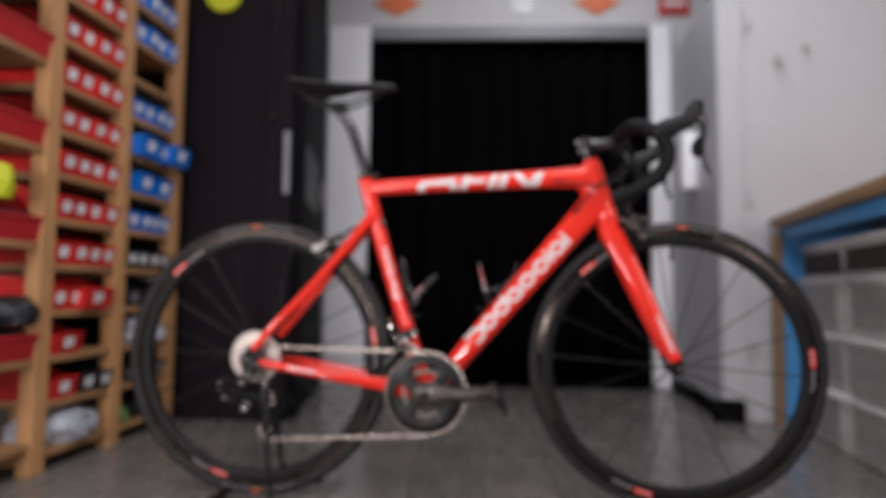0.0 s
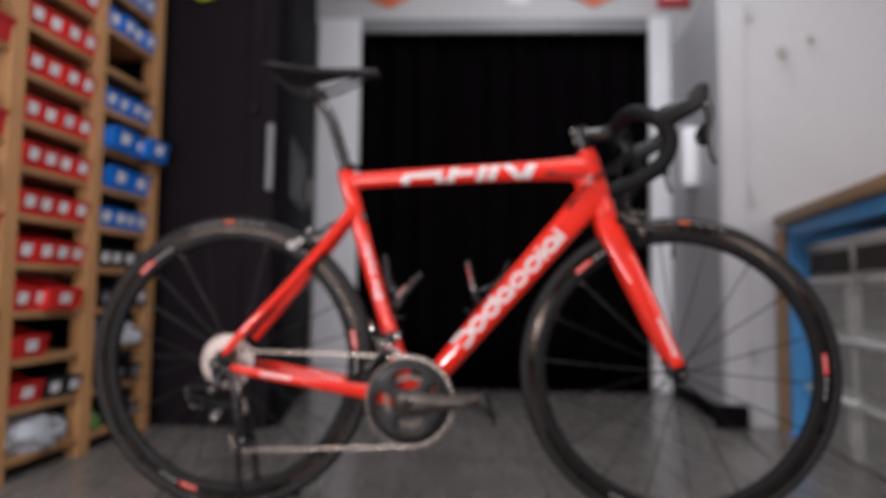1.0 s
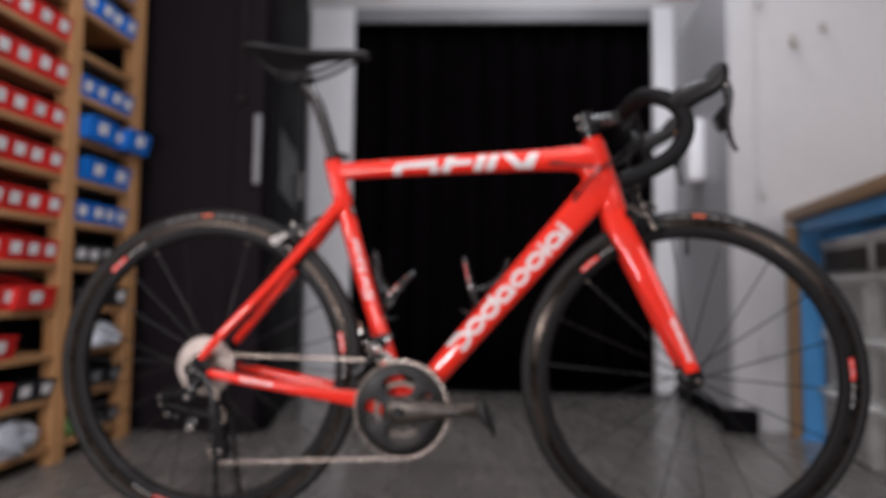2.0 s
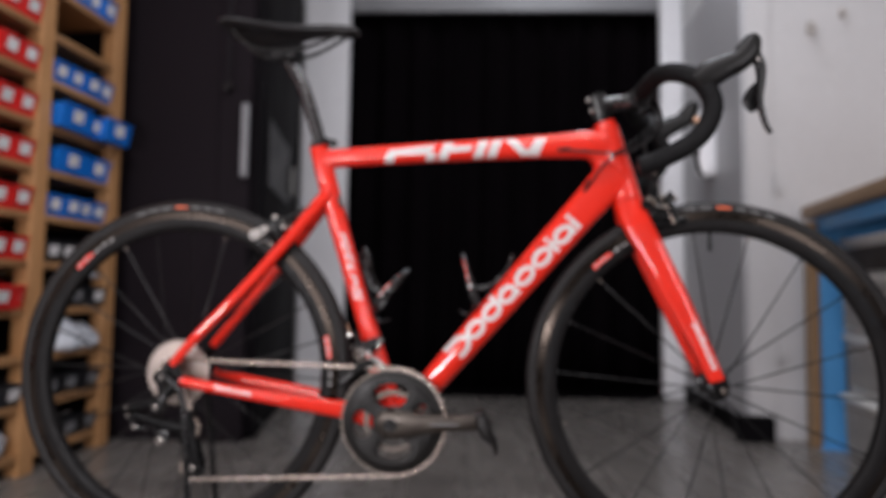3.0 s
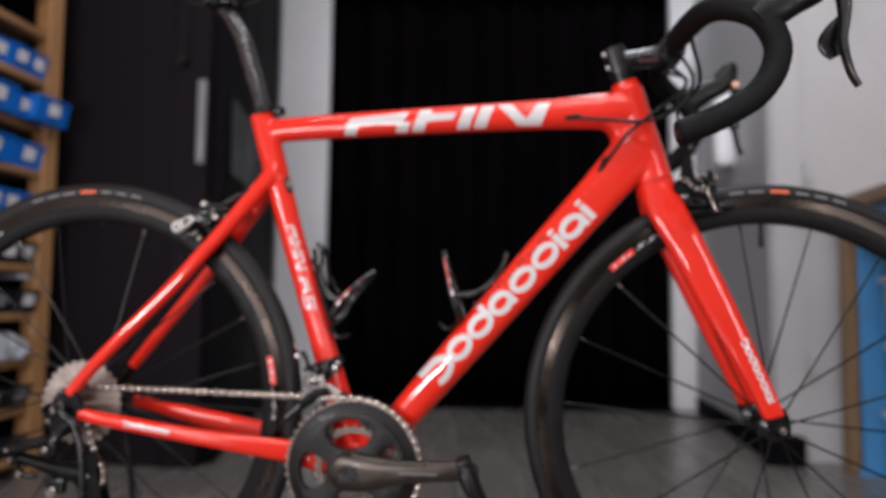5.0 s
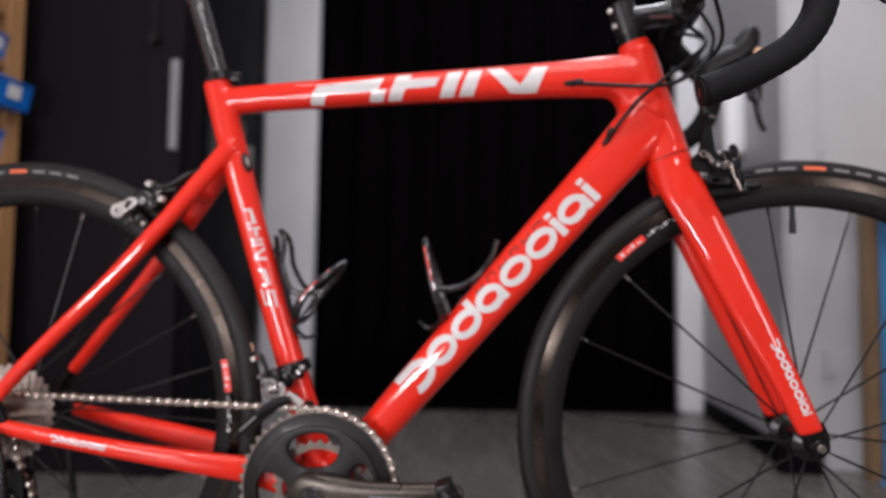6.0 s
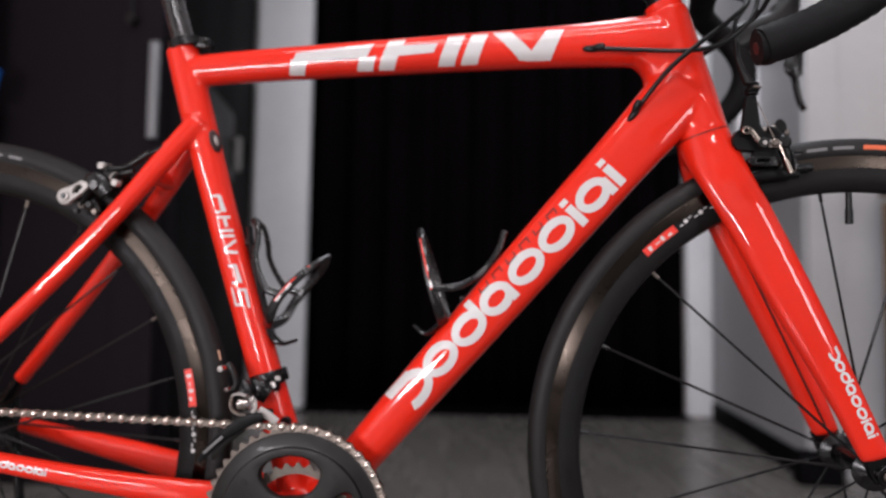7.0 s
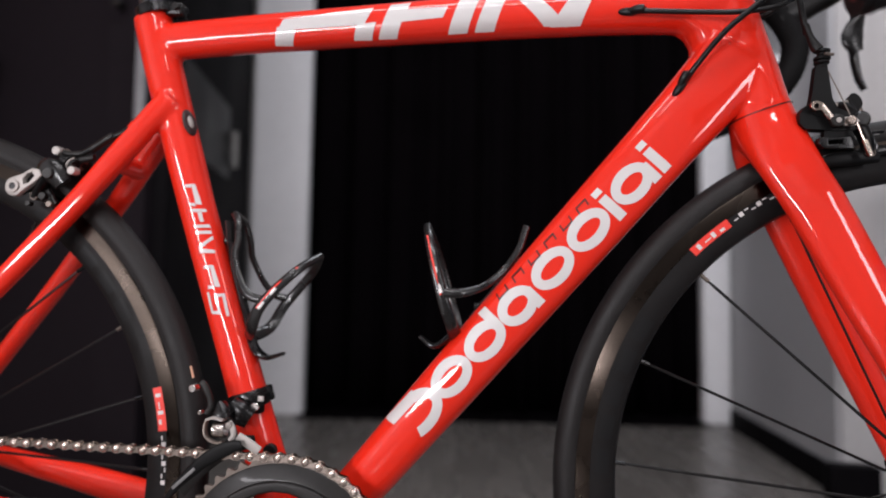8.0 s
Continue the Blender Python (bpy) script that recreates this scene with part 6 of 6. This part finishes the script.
def capsule(bm, p, q, r0, r1, y0, y1, n=12):
    """A flat plate with round ends, between two points of the side plane."""
    p, q = Vector(p), Vector(q)
    a = math.atan2(q.y - p.y, q.x - p.x)
    pts = [(q.x + r1 * math.cos(a + t), q.y + r1 * math.sin(a + t)) for t in [math.pi * (i / n - 0.5) for i in range(n + 1)]]
    pts += [(p.x + r0 * math.cos(a + t), p.y + r0 * math.sin(a + t)) for t in [math.pi * (i / n + 0.5) for i in range(n + 1)]]
    return plate(bm, pts, y0, y1)


# release lever, arms and cable clamp of the rear brake
part("release_lever", holed([(0.1509 + 0.0095 * math.cos(radians(a)), 0.6043 + 0.0095 * math.sin(radians(a))) for a in range(125, 315, 19)] + [(0.1590, 0.5995), (0.1725, 0.6085), (0.1790, 0.6150), (0.1760, 0.6205), (0.1690, 0.6222), (0.1600, 0.6170)],
     [[(0.1598, 0.6065), (0.1655, 0.6080), (0.1715, 0.6140), (0.1690, 0.6180), (0.1640, 0.6165), (0.1600, 0.6120)]], -0.0375, -0.0320, 0.0010), PAINTSILVER, bike, "silver brake release lever with a dark slot")
part("lever_backing", capsule(bmesh.new(), (0.1530, 0.6040), (0.1720, 0.6150), 0.0078, 0.0066, -0.0318, -0.0290), BLACK_METAL, bike, "black backing of the lever")
part("release_washer", lathe(bmesh.new(), [(0.0062, -0.0012), (0.0058, -0.0022), (0.0036, -0.0022), (0.0034, -0.0012)], 28, (0.1509, -0.0375, 0.6043)), PAINTSILVER, bike, "bright washer")
part("release_bolt", disc(bmesh.new(), V(0.1509, -0.0380, 0.6043), 0.0034, -0.0014, 0.002, n=16), BLACK_METAL, bike, "black hex bolt")
bm = bmesh.new()
sweep(bm, [(0.1735, -0.030, 0.6165, 0.0070, 0.005), (0.1805, -0.031, 0.6225, 0.0110, 0.006), (0.1880, -0.031, 0.6180, 0.0120, 0.006), (0.1960, -0.029, 0.6080, 0.0090, 0.005)], n=16)
part("caliper_knuckle", bm, CARBON, bike, "black brake arm knuckle")
part("knuckle_bolt", disc(bmesh.new(), V(0.1862, -0.0375, 0.6168), 0.0052, -0.0022, 0.003, n=20), CRANK_GREY, bike, "dark bolt head")
bm = bmesh.new()
sweep(bm, [(0.1700, -0.024, 0.6050, 0.0080, 0.004), (0.1765, -0.025, 0.5960, 0.0070, 0.004), (0.1815, -0.022, 0.5880, 0.0055, 0.004)], n=14)
part("lower_arm", bm, BLACK_METAL, bike, "black lower brake arm")
for p, r, m_ in (((0.1765, -0.030, 0.5955), 0.0036, CRANK_GREY), ((0.1825, -0.028, 0.5880), 0.0030, RINGTEETH), ((0.1590, -0.026, 0.5890), 0.0026, CRANK_GREY)):
    part("arm_bolt", disc(bmesh.new(), V(*p), r, -0.003, 0.003, n=14), m_, bike)
part("cable_clamp", rod(bmesh.new(), [(0.1880, -0.026, 0.6405), (0.2000, -0.027, 0.6375), (0.2127, -0.026, 0.6384)], 0.0030, n=10), CRANK_GREY, bike, "dark cable clamp")
part("clamp_head", disc(bmesh.new(), V(0.1890, -0.028, 0.6400), 0.0042, -0.005, 0.004, n=14), PAINTSILVER, bike, "silver clamp head")
part("clamp_barrel", rod(bmesh.new(), [(0.1940, -0.028, 0.6325), (0.2010, -0.029, 0.6285), (0.2085, -0.030, 0.6250)], 0.0054, n=14, smooth=False), BLACK_METAL, bike, "black clamp barrel")
for q in range(3):
    part("barrel_rib", rod(bmesh.new(), [(0.2000 + 0.0032 * q, -0.0295, 0.6292 - 0.0017 * q), (0.2013 + 0.0032 * q, -0.0296, 0.6285 - 0.0017 * q)], 0.0061, n=14, smooth=False), PAINTSILVER if q == 1 else CRANK_GREY, bike)
part("clamp_bolt", disc(bmesh.new(), V(0.2092, -0.033, 0.6196), 0.0040, -0.005, 0.004, n=16), PAINTSILVER, bike, "bright bolt head")
part("ferrule", rod(bmesh.new(), [(0.2105, -0.026, 0.6318), (0.2250, -0.026, 0.6342)], 0.0034, n=12, smooth=False), CRANK_GREY, bike, "dark cable ferrule")
part("adjuster_barrel", rod(bmesh.new(), [(0.2215, -0.026, 0.6420), (0.2330, -0.0265, 0.6490), (0.2440, -0.027, 0.6555)], 0.0038, n=12), CRANK_GREY, bike, "dark adjuster barrel")
part("cable", rod(bmesh.new(), [(0.2130, -0.026, 0.6385), (0.2330, -0.0265, 0.6488), (0.2577, -0.025, 0.6620), (0.272, -0.019, 0.6790), (0.284, -0.012, 0.6950)], 0.0027, n=10), CABLE, bike, "black rear brake cable housing")


# ---- bottle cages ----
def bottle_cage(label, spine, arm, upper, foot, bolts, marks):
    """Paths as rows x, z and half spread; each side of the cage mirrors the other."""
    c = new("bottle_cage")
    c.empty_display_size = 0.03
    c.parent = bike
    c["label"] = label
    bm = bmesh.new()
    sweep(bm, [(x, 0, zz, 0.0028, 0.008) for x, zz in spine], n=12)
    part("spine", bm, CARBON, c, "black carbon spine")
    bm = bmesh.new()
    sweep(bm, [(x, 0, zz, h, w) for (x, zz), h, w in zip(foot, (0.0035, 0.0032, 0.0026, 0.0018), (0.009, 0.010, 0.010, 0.007))], n=12)
    part("foot", bm, CARBON, c, "black carbon foot")
    for s in (-1, 1):
        bm = bmesh.new()
        sweep(bm, [(x, s * y, zz, h, 0.0020) for (x, zz, y), h in zip(arm, (0.0060, 0.0058, 0.0054, 0.0048, 0.0042, 0.0036))], n=12, ref=(0.1, s * 0.95, 0.1))
        part("arm", bm, CARBON, c, "black carbon arm with red line")
        bm = bmesh.new()
        sweep(bm, [(x, s * y, zz, 0.0034 if k < len(upper) - 2 else 0.0040, 0.0019) for k, (x, zz, y) in enumerate(upper)], n=10, ref=(0.1, s * 0.95, 0.1))
        part("upper_arm", bm, CARBON, c, "black carbon upper arm")
        bm = bmesh.new()
        sweep(bm, [(x - 0.0012, s * (y + 0.0019), zz + 0.0012, 0.0010, 0.0007) for x, zz, y in arm[2:5]], n=8, ref=(0.1, s * 0.95, 0.1))
        part("red_line", bm, RIM_RED, c, "thin red line")
        for k0 in marks:
            p, q = V(*arm[2]), V(*arm[3])
            p0, p1 = p.lerp(q, k0), p.lerp(q, k0 + 0.34)
            bm = bmesh.new()
            sweep(bm, [(t.x, s * (t.z + 0.0024), t.y, 0.0017, 0.0007) for t in (p0, p1)], n=8, ref=(0.1, s * 0.95, 0.1), smooth=False)
            part("white_bar", bm, WHITE_DECAL, c, "small white bar")
    for x, zz in bolts:
        part("cage_bolt", disc(bmesh.new(), V(0, 0, 0), 0.005, -0.003, 0.004, n=12, m=Matrix.Translation((x, 0, zz)) @ Matrix.Rotation(radians(90), 4, "Z")), BLACK_METAL, c)
    return c


bottle_cage("black carbon bottle cage on the seat tube", [(0.379, 0.462), (0.368, 0.500), (0.357, 0.540), (0.352, 0.575)],
            [(0.379, 0.462, 0.008), (0.388, 0.470, 0.026), (0.398, 0.490, 0.034), (0.4135, 0.5085, 0.034), (0.433, 0.5285, 0.024), (0.4465, 0.542, 0.0)],
            [(0.358, 0.583, 0.003), (0.3655, 0.573, 0.010), (0.3685, 0.556, 0.016), (0.3685, 0.540, 0.022), (0.377, 0.518, 0.028), (0.388, 0.503, 0.033), (0.402, 0.4985, 0.034)],
            [(0.377, 0.467), (0.383, 0.450), (0.395, 0.442), (0.411, 0.446)], [(0.369, 0.500), (0.353, 0.556)], (0.05, 0.75))
bottle_cage("black carbon bottle cage on the down tube", [(0.584, 0.470), (0.600, 0.492), (0.622, 0.519), (0.640, 0.541)],
            [(0.580, 0.466, 0.008), (0.577, 0.480, 0.028), (0.569, 0.505, 0.034), (0.561, 0.535, 0.031), (0.554, 0.560, 0.018), (0.5505, 0.573, 0.0)],
            [(0.645, 0.572, 0.003), (0.638, 0.550, 0.007), (0.626, 0.532, 0.010), (0.613, 0.5195, 0.016), (0.600, 0.512, 0.026), (0.584, 0.508, 0.034), (0.570, 0.508, 0.035)],
            [(0.582, 0.476), (0.571, 0.464), (0.558, 0.457), (0.545, 0.466)], [(0.600, 0.494), (0.630, 0.530)], (0.1, 0.55))

# ---- rear stand ----
st = thing("bicycle_stand", pose(0, 0, 0), "black steel stand that holds the rear axle", "stand")
for s in (-1, 1):
    lean = 0.046 if s < 0 else 0.0
    part("upright", rod(bmesh.new(), [(0.01, s * 0.082, 0.336), (0.010 + lean * 0.8, s * 0.086, 0.29), (0.025 + lean, s * 0.10, 0.10), (0.036 + lean, s * 0.105, 0.010)], 0.0056, n=12), BLACK_METAL, st)
    part("hook", lathe(bmesh.new(), [(0.0075, s * 0.079), (0.012, s * 0.079), (0.012, s * 0.089), (0.0075, s * 0.089)], 20, R_AX), BLACK_METAL, st, "black hook cup")
    part("foot_bar", rod(bmesh.new(), [(-0.07, s * 0.105, 0.0095), (0.14, s * 0.105, 0.0095)], 0.0095, n=12, smooth=False), BLACK_METAL, st)
part("cross_bar", rod(bmesh.new(), [(-0.065, -0.105, 0.0095), (-0.065, 0.105, 0.0095)], 0.009, n=12, smooth=False), BLACK_METAL, st)

# the fork, front wheel and bar are turned a little about the steering axis
axis = V(-0.292, 0, 0.956).normalized()
STEER = Matrix.Translation((0.8595, 0, 0.680)) @ Matrix.Rotation(radians(-2.5), 4, axis) @ Matrix.Translation((-0.8595, 0, -0.680))
for o in FRONT:
    o.matrix_basis = STEER @ o.matrix_basis

# ---- floor planks ----
fl = tagged(new("floor_planks"), "dark grey vinyl planks laid in rows", "floor", kind="structure")
fl.matrix_basis = pose(0, 0, 0, 0, 0, 3.6)
pm = {}
for i in range(-8, 18):
    for j in range(-4, 6):
        x0 = i * 0.19
        y0 = j * 0.95 + (i * 0.37 % 0.95)
        if "p" not in pm:
            pm["p"] = mesh_of("plank", boxed(0, 0.1875, 0, 0.9475, -0.004, 0.0, 0.0008), FLOORM)
        share("plank", pm["p"], fl, pose(x0, y0, 0))
